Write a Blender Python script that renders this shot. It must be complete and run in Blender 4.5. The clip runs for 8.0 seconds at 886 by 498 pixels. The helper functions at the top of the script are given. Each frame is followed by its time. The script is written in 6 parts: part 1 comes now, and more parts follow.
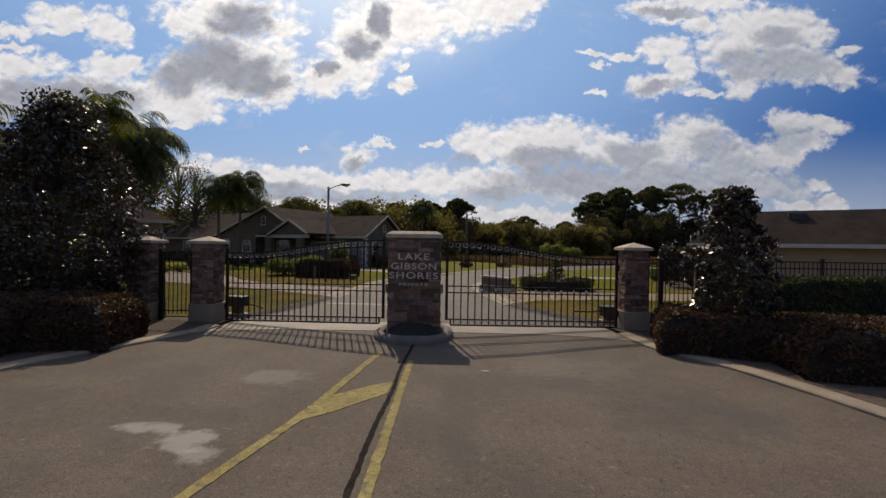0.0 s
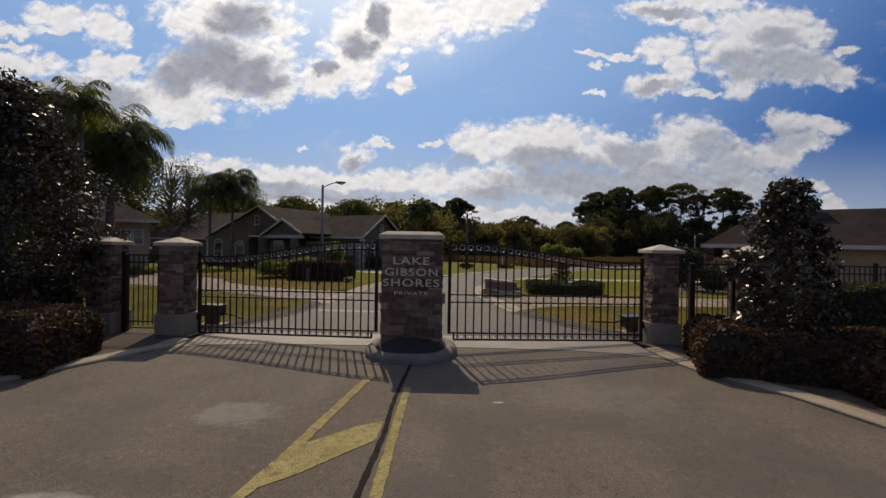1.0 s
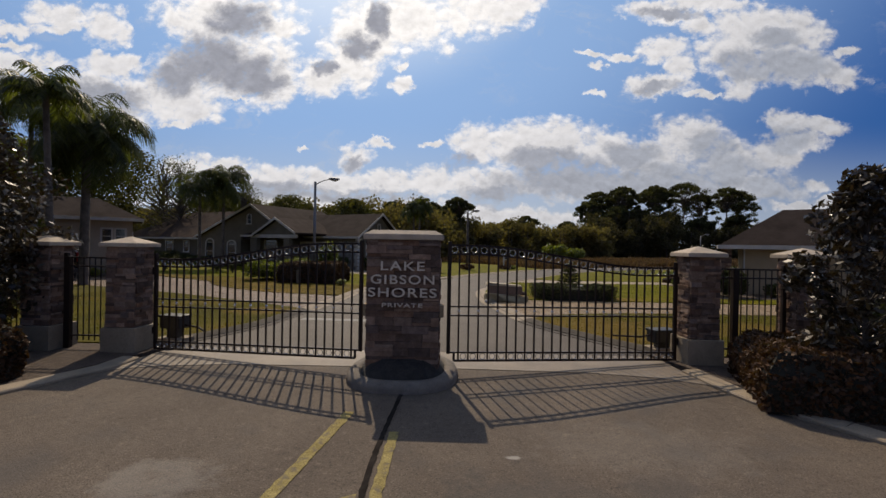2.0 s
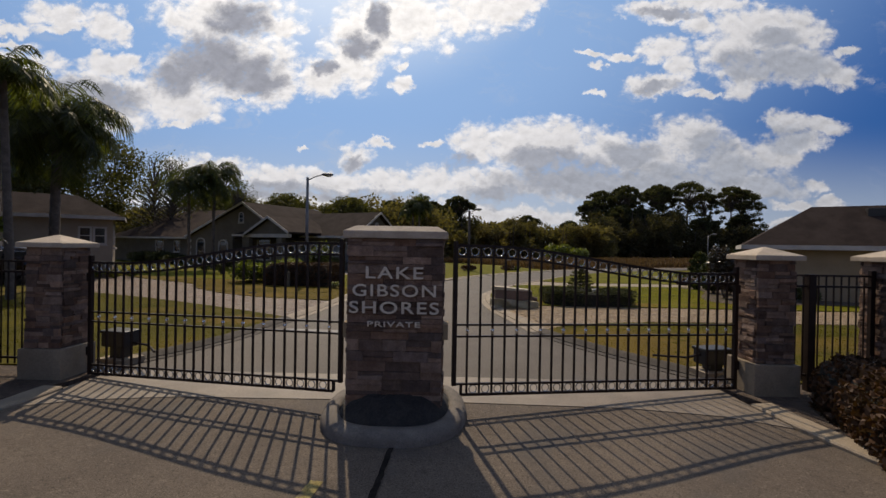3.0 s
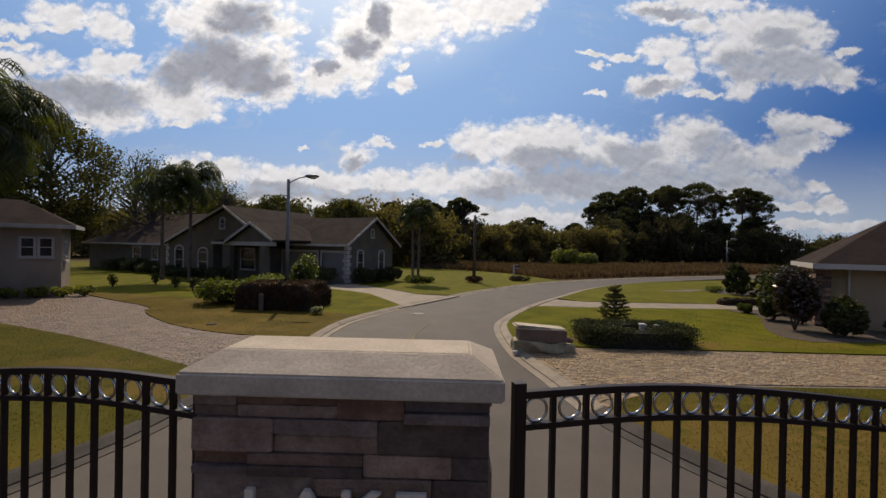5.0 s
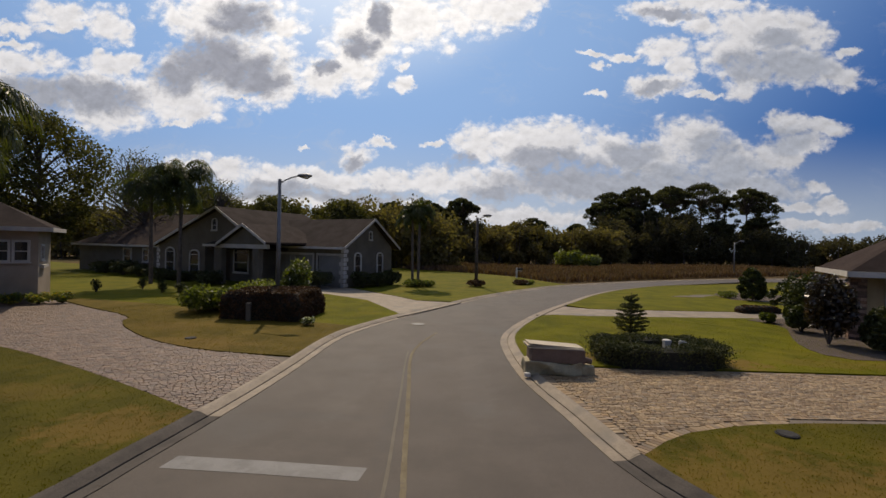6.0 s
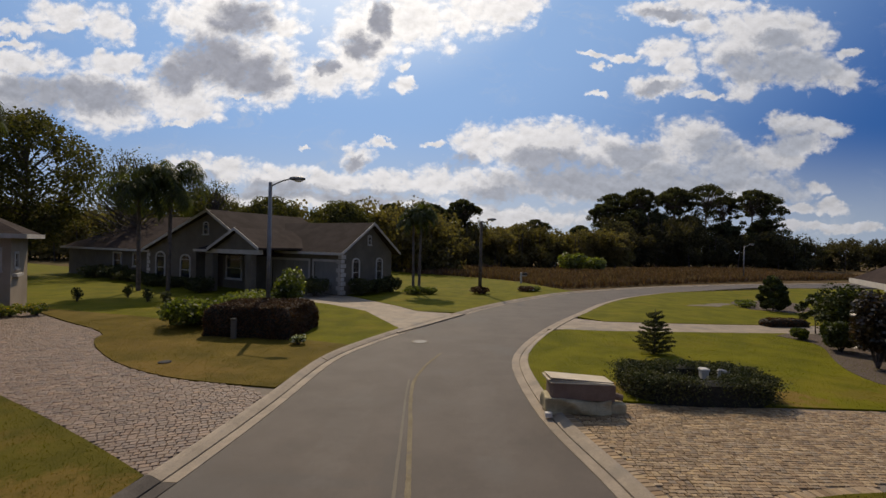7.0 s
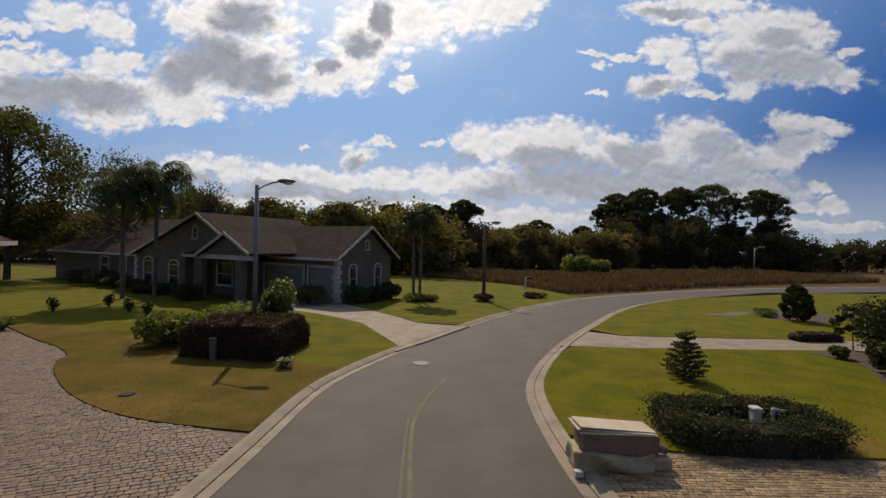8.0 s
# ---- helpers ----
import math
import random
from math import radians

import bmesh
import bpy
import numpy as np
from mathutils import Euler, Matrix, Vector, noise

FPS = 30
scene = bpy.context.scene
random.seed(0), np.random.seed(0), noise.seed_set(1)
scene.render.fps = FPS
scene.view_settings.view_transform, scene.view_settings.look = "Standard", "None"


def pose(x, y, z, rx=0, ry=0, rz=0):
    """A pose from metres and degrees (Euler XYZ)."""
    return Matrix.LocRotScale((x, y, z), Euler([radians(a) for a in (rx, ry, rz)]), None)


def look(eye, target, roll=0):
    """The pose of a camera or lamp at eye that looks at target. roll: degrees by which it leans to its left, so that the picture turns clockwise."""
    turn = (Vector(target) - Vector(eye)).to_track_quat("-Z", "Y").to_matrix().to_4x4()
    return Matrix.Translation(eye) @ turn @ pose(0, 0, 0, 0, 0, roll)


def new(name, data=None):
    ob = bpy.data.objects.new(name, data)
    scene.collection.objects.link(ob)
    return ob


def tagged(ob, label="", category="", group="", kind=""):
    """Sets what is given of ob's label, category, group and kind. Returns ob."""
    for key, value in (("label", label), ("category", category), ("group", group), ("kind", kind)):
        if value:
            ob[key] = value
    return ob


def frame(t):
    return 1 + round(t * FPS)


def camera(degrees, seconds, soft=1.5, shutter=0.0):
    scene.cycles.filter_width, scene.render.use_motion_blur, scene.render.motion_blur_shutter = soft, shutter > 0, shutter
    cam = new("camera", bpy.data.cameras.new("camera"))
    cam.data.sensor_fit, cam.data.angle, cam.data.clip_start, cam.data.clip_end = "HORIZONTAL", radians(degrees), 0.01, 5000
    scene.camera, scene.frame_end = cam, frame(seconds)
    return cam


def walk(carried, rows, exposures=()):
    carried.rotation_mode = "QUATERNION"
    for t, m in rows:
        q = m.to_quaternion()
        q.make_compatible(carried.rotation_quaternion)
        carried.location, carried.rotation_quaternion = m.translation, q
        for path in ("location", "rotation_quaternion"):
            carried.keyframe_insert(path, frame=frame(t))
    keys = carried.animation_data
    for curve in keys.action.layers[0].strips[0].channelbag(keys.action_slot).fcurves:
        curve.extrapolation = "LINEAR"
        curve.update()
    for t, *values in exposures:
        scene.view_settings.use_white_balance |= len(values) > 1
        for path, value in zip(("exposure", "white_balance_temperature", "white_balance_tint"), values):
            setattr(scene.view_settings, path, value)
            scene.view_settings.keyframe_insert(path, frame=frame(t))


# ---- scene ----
cam = camera(90.0, 8.0)
PATH = [
    (0, (0.935, -10.161, 2.116), (0.882, -8.161, 2.105), 0.9),
    (0.5, (0.872, -9.506, 2.145), (0.819, -7.507, 2.134), 0.9),
    (1, (0.832, -8.767, 2.169), (0.784, -6.767, 2.158), 0.9),
    (1.5, (0.834, -8.018, 2.195), (0.787, -6.019, 2.184), 1.0),
    (3, (0.727, -5.503, 2.216), (0.68, -3.503, 2.204), 1.0),
    (3.5, (0.653, -4.626, 2.297), (0.606, -2.626, 2.284), 1.1),
    (4, (0.572, -3.693, 2.476), (0.525, -1.693, 2.465), 1.2),
    (4.5, (0.504, -2.743, 2.694), (0.455, -0.743, 2.682), 1.1),
    (4.7, (0.476, -2.315, 2.79), (0.427, -0.315, 2.778), 1.1),
    (5.25, (0.42, -1.3, 3.0), (0.37, 0.7, 2.988), 1.15),
    (5.8, (0.366, -0.615, 3.09), (0.316, 1.384, 3.078), 1.2),
    (6, (0.343, -0.363, 3.119), (0.293, 1.636, 3.107), 1.2),
    (6.5, (0.256, 0.398, 3.291), (0.204, 2.397, 3.278), 1.3),
    (7, (0.159, 1.161, 3.482), (0.107, 3.161, 3.471), 1.3),
    (7.5, (0.082, 1.973, 3.669), (0.03, 3.972, 3.656), 1.3),
    (8, (-0.003, 2.803, 3.851), (-0.056, 4.802, 3.837), 1.3),
]
walk(cam, [(t, look(eye, target, roll)) for t, eye, target, roll in PATH], [(0, -0.46, 6900, 12), (8, -0.46, 6900, 12)])

# ---- world, sun, exposure ----
SUN_EL, SUN_AZ = radians(46.0), radians(-15.0)      # elevation, and azimuth to the right of +y
sun_dir = Vector((math.sin(SUN_AZ) * math.cos(SUN_EL), math.cos(SUN_AZ) * math.cos(SUN_EL), math.sin(SUN_EL)))
sun = new("sun", bpy.data.lights.new("sun", "SUN"))
sun.data.energy, sun.data.angle, sun.data.color = 4.4, radians(0.5), (1.0, 0.87, 0.68)
sun.matrix_world = look((0, 0, 30), Vector((0, 0, 30)) - sun_dir)


class Nodes:
    """A small builder for node trees."""

    def __init__(self, tree):
        self.tree = tree
        tree.nodes.clear()

    def add(self, kind):
        return self.tree.nodes.new(kind)

    def link(self, a, b):
        self.tree.links.new(a, b)

    def put(self, socket, value):
        if isinstance(value, bpy.types.NodeSocket):
            self.link(value, socket)
        else:
            socket.default_value = value

    def math(self, op, a, b=0.0, c=0.0, clamp=False):
        node = self.add("ShaderNodeMath")
        node.operation, node.use_clamp = op, clamp
        for socket, value in zip(node.inputs, (a, b, c)):
            self.put(socket, value)
        return node.outputs[0]

    def mix(self, fac, a, b, blend="MIX"):
        node = self.add("ShaderNodeMix")
        node.data_type, node.blend_type = "RGBA", blend
        self.put(node.inputs[0], fac)
        for socket, value in ((node.inputs[6], a), (node.inputs[7], b)):
            self.put(socket, (*value, 1) if isinstance(value, tuple) else value)
        return node.outputs[2]

    def noise(self, vector, scale, detail=4.0, rough=0.55, distort=0.0):
        node = self.add("ShaderNodeTexNoise")
        self.put(node.inputs["Vector"], vector)
        node.inputs["Scale"].default_value, node.inputs["Detail"].default_value = scale, detail
        node.inputs["Roughness"].default_value, node.inputs["Distortion"].default_value = rough, distort
        return node.outputs["Fac"]

    def smooth(self, value, low, high, to0=0.0, to1=1.0):
        node = self.add("ShaderNodeMapRange")
        node.interpolation_type = "SMOOTHSTEP"
        for socket, v in zip(node.inputs, (value, low, high, to0, to1)):
            self.put(socket, v)
        return node.outputs[0]


# cumulus clouds: centre and half-size in slopes (right over ahead, up over ahead)
CLOUDS_LEFT = [
    (-1.032, 0.331, 0.179, 0.061), (-0.859, 0.334, 0.153, 0.064), (-0.805, 0.289, 0.121, 0.048), (-0.674, 0.33, 0.153, 0.054),
    (-0.607, 0.298, 0.089, 0.028), (-0.994, 0.406, 0.115, 0.033), (-0.794, 0.403, 0.077, 0.028), (-0.622, 0.388, 0.096, 0.079),
    (-0.505, 0.403, 0.147, 0.096), (-0.413, 0.365, 0.07, 0.064), (-0.533, 0.518, 0.172, 0.066), (-0.611, 0.498, 0.077, 0.045),
    (-0.402, 0.487, 0.057, 0.028), (-0.809, 0.496, 0.054, 0.048), (-0.915, 0.521, 0.102, 0.031), (-1.022, 0.488, 0.077, 0.018),
    (-0.775, 0.471, 0.036, 0.026), (-1.028, 0.449, 0.07, 0.013), (-0.915, 0.489, 0.077, 0.013),
]
CLOUDS_RIGHT = [
    (-0.303, 0.38, 0.07, 0.057), (-0.233, 0.419, 0.079, 0.074), (-0.196, 0.483, 0.096, 0.089), (-0.1, 0.509, 0.115, 0.083),
    (0.008, 0.523, 0.102, 0.061), (0.09, 0.53, 0.083, 0.043), (0.146, 0.549, 0.064, 0.023), (-0.136, 0.405, 0.014, 0.011),
    (-0.126, 0.363, 0.023, 0.026), (0.664, 0.485, 0.121, 0.07), (0.756, 0.486, 0.07, 0.057), (0.61, 0.435, 0.089, 0.064),
    (0.733, 0.418, 0.121, 0.057), (0.831, 0.4, 0.07, 0.036), (0.642, 0.379, 0.054, 0.041), (0.547, 0.497, 0.051, 0.028),
    (0.455, 0.452, 0.061, 0.031), (0.499, 0.415, 0.038, 0.036), (0.445, 0.37, 0.079, 0.031), (0.447, 0.533, 0.108, 0.028),
    (0.558, 0.553, 0.102, 0.02), (0.362, 0.434, 0.041, 0.011),
]
CLOUDS_LOW = [
    (-0.611, 0.173, 0.066, 0.033), (-0.519, 0.164, 0.077, 0.031), (-0.408, 0.147, 0.108, 0.036), (-0.278, 0.143, 0.102, 0.028),
    (-0.15, 0.143, 0.108, 0.028), (-0.047, 0.15, 0.077, 0.036), (0.046, 0.225, 0.07, 0.054), (0.141, 0.233, 0.115, 0.061),
    (0.242, 0.231, 0.108, 0.061), (0.336, 0.22, 0.096, 0.054), (0.424, 0.207, 0.077, 0.051), (0.523, 0.236, 0.092, 0.064),
    (0.462, 0.195, 0.089, 0.051), (0.616, 0.197, 0.102, 0.054), (0.708, 0.212, 0.07, 0.043), (0.731, 0.281, 0.046, 0.036),
    (0.804, 0.278, 0.057, 0.023), (0.762, 0.244, 0.057, 0.028), (-0.225, 0.193, 0.041, 0.034), (0.37, 0.143, 0.357, 0.038),
    (0.618, 0.141, 0.166, 0.033), (0.093, 0.144, 0.166, 0.038),
]
CLOUDS_SMALL = [
    (-0.175, 0.227, 0.036, 0.008), (0.799, 0.143, 0.043, 0.015), (0.754, 0.106, 0.051, 0.011), (0.827, 0.104, 0.043, 0.015),
    (0.306, 0.441, 0.041, 0.009), (0.319, 0.409, 0.018, 0.01), (0.544, 0.346, 0.046, 0.009), (0.314, 0.35, 0.026, 0.008), (0.854, 0.45, 0.031, 0.01),
    (-0.345, 0.216, 0.026, 0.005), (-0.49, 0.319, 0.038, 0.006), (-0.633, 0.272, 0.051, 0.008), (-0.056, 0.226, 0.033, 0.008),
    (-0.342, 0.097, 0.421, 0.026), (0.12, 0.068, 0.255, 0.031), (0.829, 0.058, 0.153, 0.013),
]
BELLIES_HIGH = [
    (-0.57, 0.421, 0.102, 0.064), (-0.642, 0.382, 0.064, 0.046), (-0.478, 0.384, 0.083, 0.054), (-0.426, 0.359, 0.048, 0.033),
    (-0.494, 0.512, 0.077, 0.043), (-0.952, 0.339, 0.153, 0.043), (-0.819, 0.321, 0.115, 0.041), (-0.978, 0.299, 0.102, 0.028),
    (-0.177, 0.509, 0.028, 0.043), (-0.221, 0.451, 0.041, 0.031), (-0.303, 0.405, 0.028, 0.02), (0.733, 0.414, 0.108, 0.041),
    (0.641, 0.41, 0.077, 0.038), (0.707, 0.467, 0.051, 0.023), (0.445, 0.364, 0.051, 0.015), (0.472, 0.527, 0.077, 0.013),
]
BELLIES_LOW = [
    (0.319, 0.148, 0.242, 0.038), (0.531, 0.158, 0.14, 0.038), (0.71, 0.143, 0.077, 0.028), (0.566, 0.222, 0.061, 0.043),
    (0.738, 0.249, 0.051, 0.031), (0.393, 0.212, 0.064, 0.038), (0.243, 0.178, 0.102, 0.036), (0.093, 0.118, 0.089, 0.028),
    (-0.221, 0.185, 0.031, 0.02), (-0.421, 0.121, 0.153, 0.023), (-0.213, 0.112, 0.153, 0.02), (0.18, 0.202, 0.077, 0.026),
    (0.629, 0.185, 0.064, 0.028), (0.015, 0.187, 0.038, 0.018), (-0.598, 0.147, 0.051, 0.018),
]
world = bpy.data.worlds.new("world")
scene.world = world
world.use_nodes = True
n = Nodes(world.node_tree)
sky = n.add("ShaderNodeTexSky")
sky.sky_type, sky.sun_disc, sky.sun_elevation, sky.sun_rotation = "NISHITA", False, SUN_EL, SUN_AZ
sky.air_density, sky.dust_density, sky.ozone_density = 1.0, 0.6, 2.2
way = n.add("ShaderNodeTexCoord").outputs["Generated"]
xyz = n.add("ShaderNodeSeparateXYZ")
n.link(way, xyz.inputs[0])
ahead = n.math("MAXIMUM", n.math("ABSOLUTE", xyz.outputs[1]), 0.12)
u, v = n.math("DIVIDE", xyz.outputs[0], ahead), n.math("DIVIDE", xyz.outputs[2], ahead)
flat = n.add("ShaderNodeCombineXYZ")
n.link(u, flat.inputs[0]), n.link(v, flat.inputs[1])
stretch = n.add("ShaderNodeVectorMath")
stretch.operation = "MULTIPLY"
n.link(flat.outputs[0], stretch.inputs[0])
stretch.inputs[1].default_value = (1.0, 1.35, 1.0)


def swirl(source, scale, detail, much):
    """The vector with a little turbulence added."""
    tex = n.add("ShaderNodeTexNoise")
    n.link(source, tex.inputs["Vector"])
    tex.inputs["Scale"].default_value, tex.inputs["Detail"].default_value, tex.inputs["Roughness"].default_value = scale, detail, 0.62
    centred = n.add("ShaderNodeVectorMath")
    centred.operation = "SUBTRACT"
    n.link(tex.outputs["Color"], centred.inputs[0])
    centred.inputs[1].default_value = (0.5, 0.5, 0.5)
    grown = n.add("ShaderNodeVectorMath")
    grown.operation = "MULTIPLY_ADD"
    n.link(centred.outputs[0], grown.inputs[0])
    grown.inputs[1].default_value = (much, much * 0.75, 0.0)
    n.link(source, grown.inputs[2])
    return grown.outputs[0]


bent = swirl(swirl(flat.outputs[0], 5.0, 2.0, 0.06), 20.0, 9.0, 0.085)
bent_uv = n.add("ShaderNodeSeparateXYZ")
n.link(bent, bent_uv.inputs[0])
wu, wv = bent_uv.outputs[0], bent_uv.outputs[1]


def lumps(source):
    """Billows at three sizes, about 0 on average."""
    big = n.math("MULTIPLY", n.math("SUBTRACT", n.noise(source, 8.0, 3.0, 0.55, 0.4), 0.5), 1.2)
    round_ones = n.math("MULTIPLY", n.math("SUBTRACT", n.math("ABSOLUTE", n.math("SUBTRACT", n.noise(source, 14.0, 4.0, 0.55, 0.2), 0.5)), 0.09), 3.2)
    fine = n.math("MULTIPLY", n.math("SUBTRACT", n.noise(source, 38.0, 10.0, 0.64, 0.2), 0.5), 1.6)
    return n.math("ADD", n.math("ADD", big, fine), round_ones)


puffs = lumps(stretch.outputs[0])
raised = n.add("ShaderNodeVectorMath")
raised.operation = "ADD"
n.link(stretch.outputs[0], raised.inputs[0])
raised.inputs[1].default_value = (-0.004, 0.014, 0.0)
relief = n.math("SUBTRACT", puffs, lumps(raised.outputs[0]))      # above 0 where a billow faces the sun
beyond = n.smooth(n.math("DIVIDE", xyz.outputs[2], ahead), 0.64, 1.0, -1.0, 0.12)      # unseen broken cloud added overhead to whiten the fill light


def heap(rows):
    """One field out of soft ellipses: 1 in their middles, below 0 outside."""
    total = None
    for cu, cv, au, av in rows:
        du = n.math("POWER", n.math("MULTIPLY", n.math("SUBTRACT", wu, cu), 1 / au), 2.0)
        dv = n.math("POWER", n.math("MULTIPLY", n.math("SUBTRACT", wv, cv), 1 / av), 2.0)
        blob = n.math("SUBTRACT", 1.0, n.math("ADD", du, dv))
        total = blob if total is None else n.math("SMOOTH_MAX", total, blob, 0.25)
    return n.math("MAXIMUM", total, beyond)


dense = n.math("ADD", heap(CLOUDS_LEFT + CLOUDS_RIGHT + CLOUDS_LOW + CLOUDS_SMALL), puffs)
cover = n.smooth(dense, -0.38, 0.66)
belly = n.math("ADD", heap(BELLIES_HIGH + BELLIES_LOW), n.math("MULTIPLY", puffs, 0.42))
belly = n.math("SUBTRACT", belly, n.math("MULTIPLY", relief, 0.35))
thick = n.smooth(dense, 0.3, 1.6, 0.0, 0.30)
core = n.math("MULTIPLY", n.math("ADD", n.smooth(belly, -0.6, 0.75), thick), 0.92, clamp=True)
toward = n.add("ShaderNodeVectorMath")
toward.operation = "DOT_PRODUCT"
n.link(way, toward.inputs[0])
toward.inputs[1].default_value = sun_dir
near_sun = toward.outputs["Value"]
lit = n.mix(n.smooth(near_sun, 0.55, 0.84), (6.7, 7.0, 7.7), (10.4, 10.6, 11.1))
lit = n.mix(n.smooth(near_sun, 0.84, 0.97), lit, (14.0, 14.0, 14.0))
shade = n.mix(n.smooth(near_sun, 0.60, 0.95), (4.6, 5.1, 6.1), (4.2, 4.5, 5.4))
cloud = n.mix(core, lit, shade)
ridge = n.math("ADD", n.math("MULTIPLY", relief, 0.26), 0.98)
modelled = n.add("ShaderNodeVectorMath")
modelled.operation = "SCALE"
n.link(cloud, modelled.inputs[0]), n.link(n.math("MINIMUM", n.math("MAXIMUM", ridge, 0.72), 1.12), modelled.inputs["Scale"])
cloud = modelled.outputs[0]
nishita = n.mix(1.0, sky.outputs[0], (0.35, 0.62, 0.95), "MULTIPLY")
deep = n.mix(n.smooth(near_sun, 0.48, 0.90), (0.20, 1.10, 4.1), (4.0, 6.5, 10.8))      # forward scatter round the sun
deep = n.mix(0.8, nishita, deep)
deep = n.mix(n.smooth(near_sun, 0.87, 1.0), deep, (10.5, 12.0, 14.0))
air = n.mix(n.smooth(v, 0.0, 0.30, 0.85, 0.0), deep, n.mix(n.smooth(near_sun, 0.35, 0.8), (4.6, 5.6, 6.9), (6.8, 7.7, 8.8)))
long_way = n.add("ShaderNodeVectorMath")
long_way.operation = "MULTIPLY"
n.link(bent, long_way.inputs[0])
long_way.inputs[1].default_value = (1.0, 2.6, 1.0)
wisp = n.math("MULTIPLY", n.smooth(n.noise(long_way.outputs[0], 6.5, 9.0, 0.7, 0.8), 0.50, 0.76, 0.0, 0.5), n.smooth(n.noise(flat.outputs[0], 2.2, 2.0, 0.5), 0.44, 0.62))
air = n.mix(wisp, air, (7.2, 7.6, 8.2))
back = n.add("ShaderNodeBackground")
n.link(n.mix(cover, air, cloud), back.inputs[0])
back.inputs[1].default_value = 0.105
n.link(back.outputs[0], n.add("ShaderNodeOutputWorld").inputs[0])


# ---- materials ----
def material(name, dark, light, scale=6.0, rough=0.8, bump=0.3, fine=60.0, metal=0.0, vary=0.0, stain=None, translucent=0.0, spec=0.5, distance=0.01, patches=(), speck=0.0, grit=0.0, palette=()):
    """Two-scale procedural surface: large blotches from dark to light, fine grain in the relief; vary: difference from piece to piece."""
    m = bpy.data.materials.new(name)
    m.use_nodes = True
    k = Nodes(m.node_tree)
    place = k.add("ShaderNodeNewGeometry").outputs["Position"]
    blotch = k.smooth(k.noise(place, scale, 5.0, 0.6), 0.3, 0.7)
    grain = k.noise(place, fine, 3.0, 0.6)
    colour = k.mix(blotch, dark, light)
    colour = k.mix(k.smooth(grain, 0.3, 0.7, 0.0, 0.35), colour, tuple(c * 0.62 for c in dark))
    if speck:
        dots = k.noise(place, 55.0, 2.0, 0.7)
        colour = k.mix(k.smooth(dots, 0.56, 0.66, 0.0, speck), colour, tuple(c * 0.35 for c in dark))
        colour = k.mix(k.smooth(dots, 0.30, 0.40, speck * 0.6, 0.0), colour, tuple(min(c * 1.9, 0.9) for c in light))
    if grit:
        spots = k.noise(place, 9.0, 6.0, 0.75)
        colour = k.mix(k.smooth(spots, 0.54, 0.70, 0.0, grit), colour, tuple(c * 0.45 for c in dark))
        colour = k.mix(k.smooth(spots, 0.30, 0.45, grit * 0.7, 0.0), colour, tuple(min(c * 1.5, 0.9) for c in light))
    if stain:
        colour = k.mix(k.smooth(k.noise(place, stain[1], 3.0, 0.5), 0.52, 0.68, 0.0, stain[2]), colour, stain[0])
    for colour2, px, py, rx, ry, much in patches:
        sep = k.add("ShaderNodeSeparateXYZ")
        k.link(place, sep.inputs[0])
        dx = k.math("POWER", k.math("MULTIPLY", k.math("SUBTRACT", sep.outputs[0], px), 1 / rx), 2.0)
        dy = k.math("POWER", k.math("MULTIPLY", k.math("SUBTRACT", sep.outputs[1], py), 1 / ry), 2.0)
        edge = k.math("ADD", k.math("SUBTRACT", 1.0, k.math("ADD", dx, dy)), k.math("MULTIPLY", k.math("SUBTRACT", k.noise(place, 3.0, 6.0, 0.65), 0.5), 3.2))
        colour = k.mix(k.smooth(edge, 0.1, 0.9, 0.0, much), colour, colour2)
    if vary:
        luck = k.add("ShaderNodeObjectInfo").outputs["Random"]
        isle = k.add("ShaderNodeNewGeometry").outputs["Random Per Island"]
        turn = k.add("ShaderNodeHueSaturation")
        k.link(colour, turn.inputs["Color"])
        both = k.math("FRACT", k.math("ADD", luck, isle))
        k.link(k.smooth(both, 0.0, 1.0, 1.0 - vary, 1.0 + vary), turn.inputs["Value"])
        other = k.math("FRACT", k.math("MULTIPLY", both, 7.31))
        k.link(k.smooth(other, 0.0, 1.0, 1.0 - vary * 0.8, 1.0 + vary * 0.5), turn.inputs["Saturation"])
        colour = turn.outputs[0]
    if palette:
        luck = k.add("ShaderNodeObjectInfo").outputs["Random"]
        ramp = k.add("ShaderNodeValToRGB")
        ramp.color_ramp.interpolation = "CONSTANT"
        for i, tint in enumerate(palette):
            stop = ramp.color_ramp.elements[0] if i == 0 else ramp.color_ramp.elements.new(i / len(palette))
            stop.color = (*tint, 1)
        isle = k.add("ShaderNodeNewGeometry").outputs["Random Per Island"]
        k.link(k.math("FRACT", k.math("ADD", k.math("MULTIPLY", luck, 13.7), k.math("MULTIPLY", isle, 7.3))), ramp.inputs[0])
        colour = k.mix(1.0, colour, ramp.outputs[0], "MULTIPLY")
    shader = k.add("ShaderNodeBsdfPrincipled")
    k.link(colour, shader.inputs["Base Color"])
    shader.inputs["Metallic"].default_value = metal
    shader.inputs["Specular IOR Level"].default_value = spec
    k.link(k.smooth(grain, 0.2, 0.8, max(rough - 0.1, 0.03), min(rough + 0.08, 1.0)), shader.inputs["Roughness"])
    if bump:
        relief = k.add("ShaderNodeBump")
        relief.inputs["Strength"].default_value, relief.inputs["Distance"].default_value = bump, distance
        k.link(k.math("ADD", k.math("MULTIPLY", blotch, 0.6), grain), relief.inputs["Height"])
        k.link(relief.outputs[0], shader.inputs["Normal"])
    out = k.add("ShaderNodeOutputMaterial")
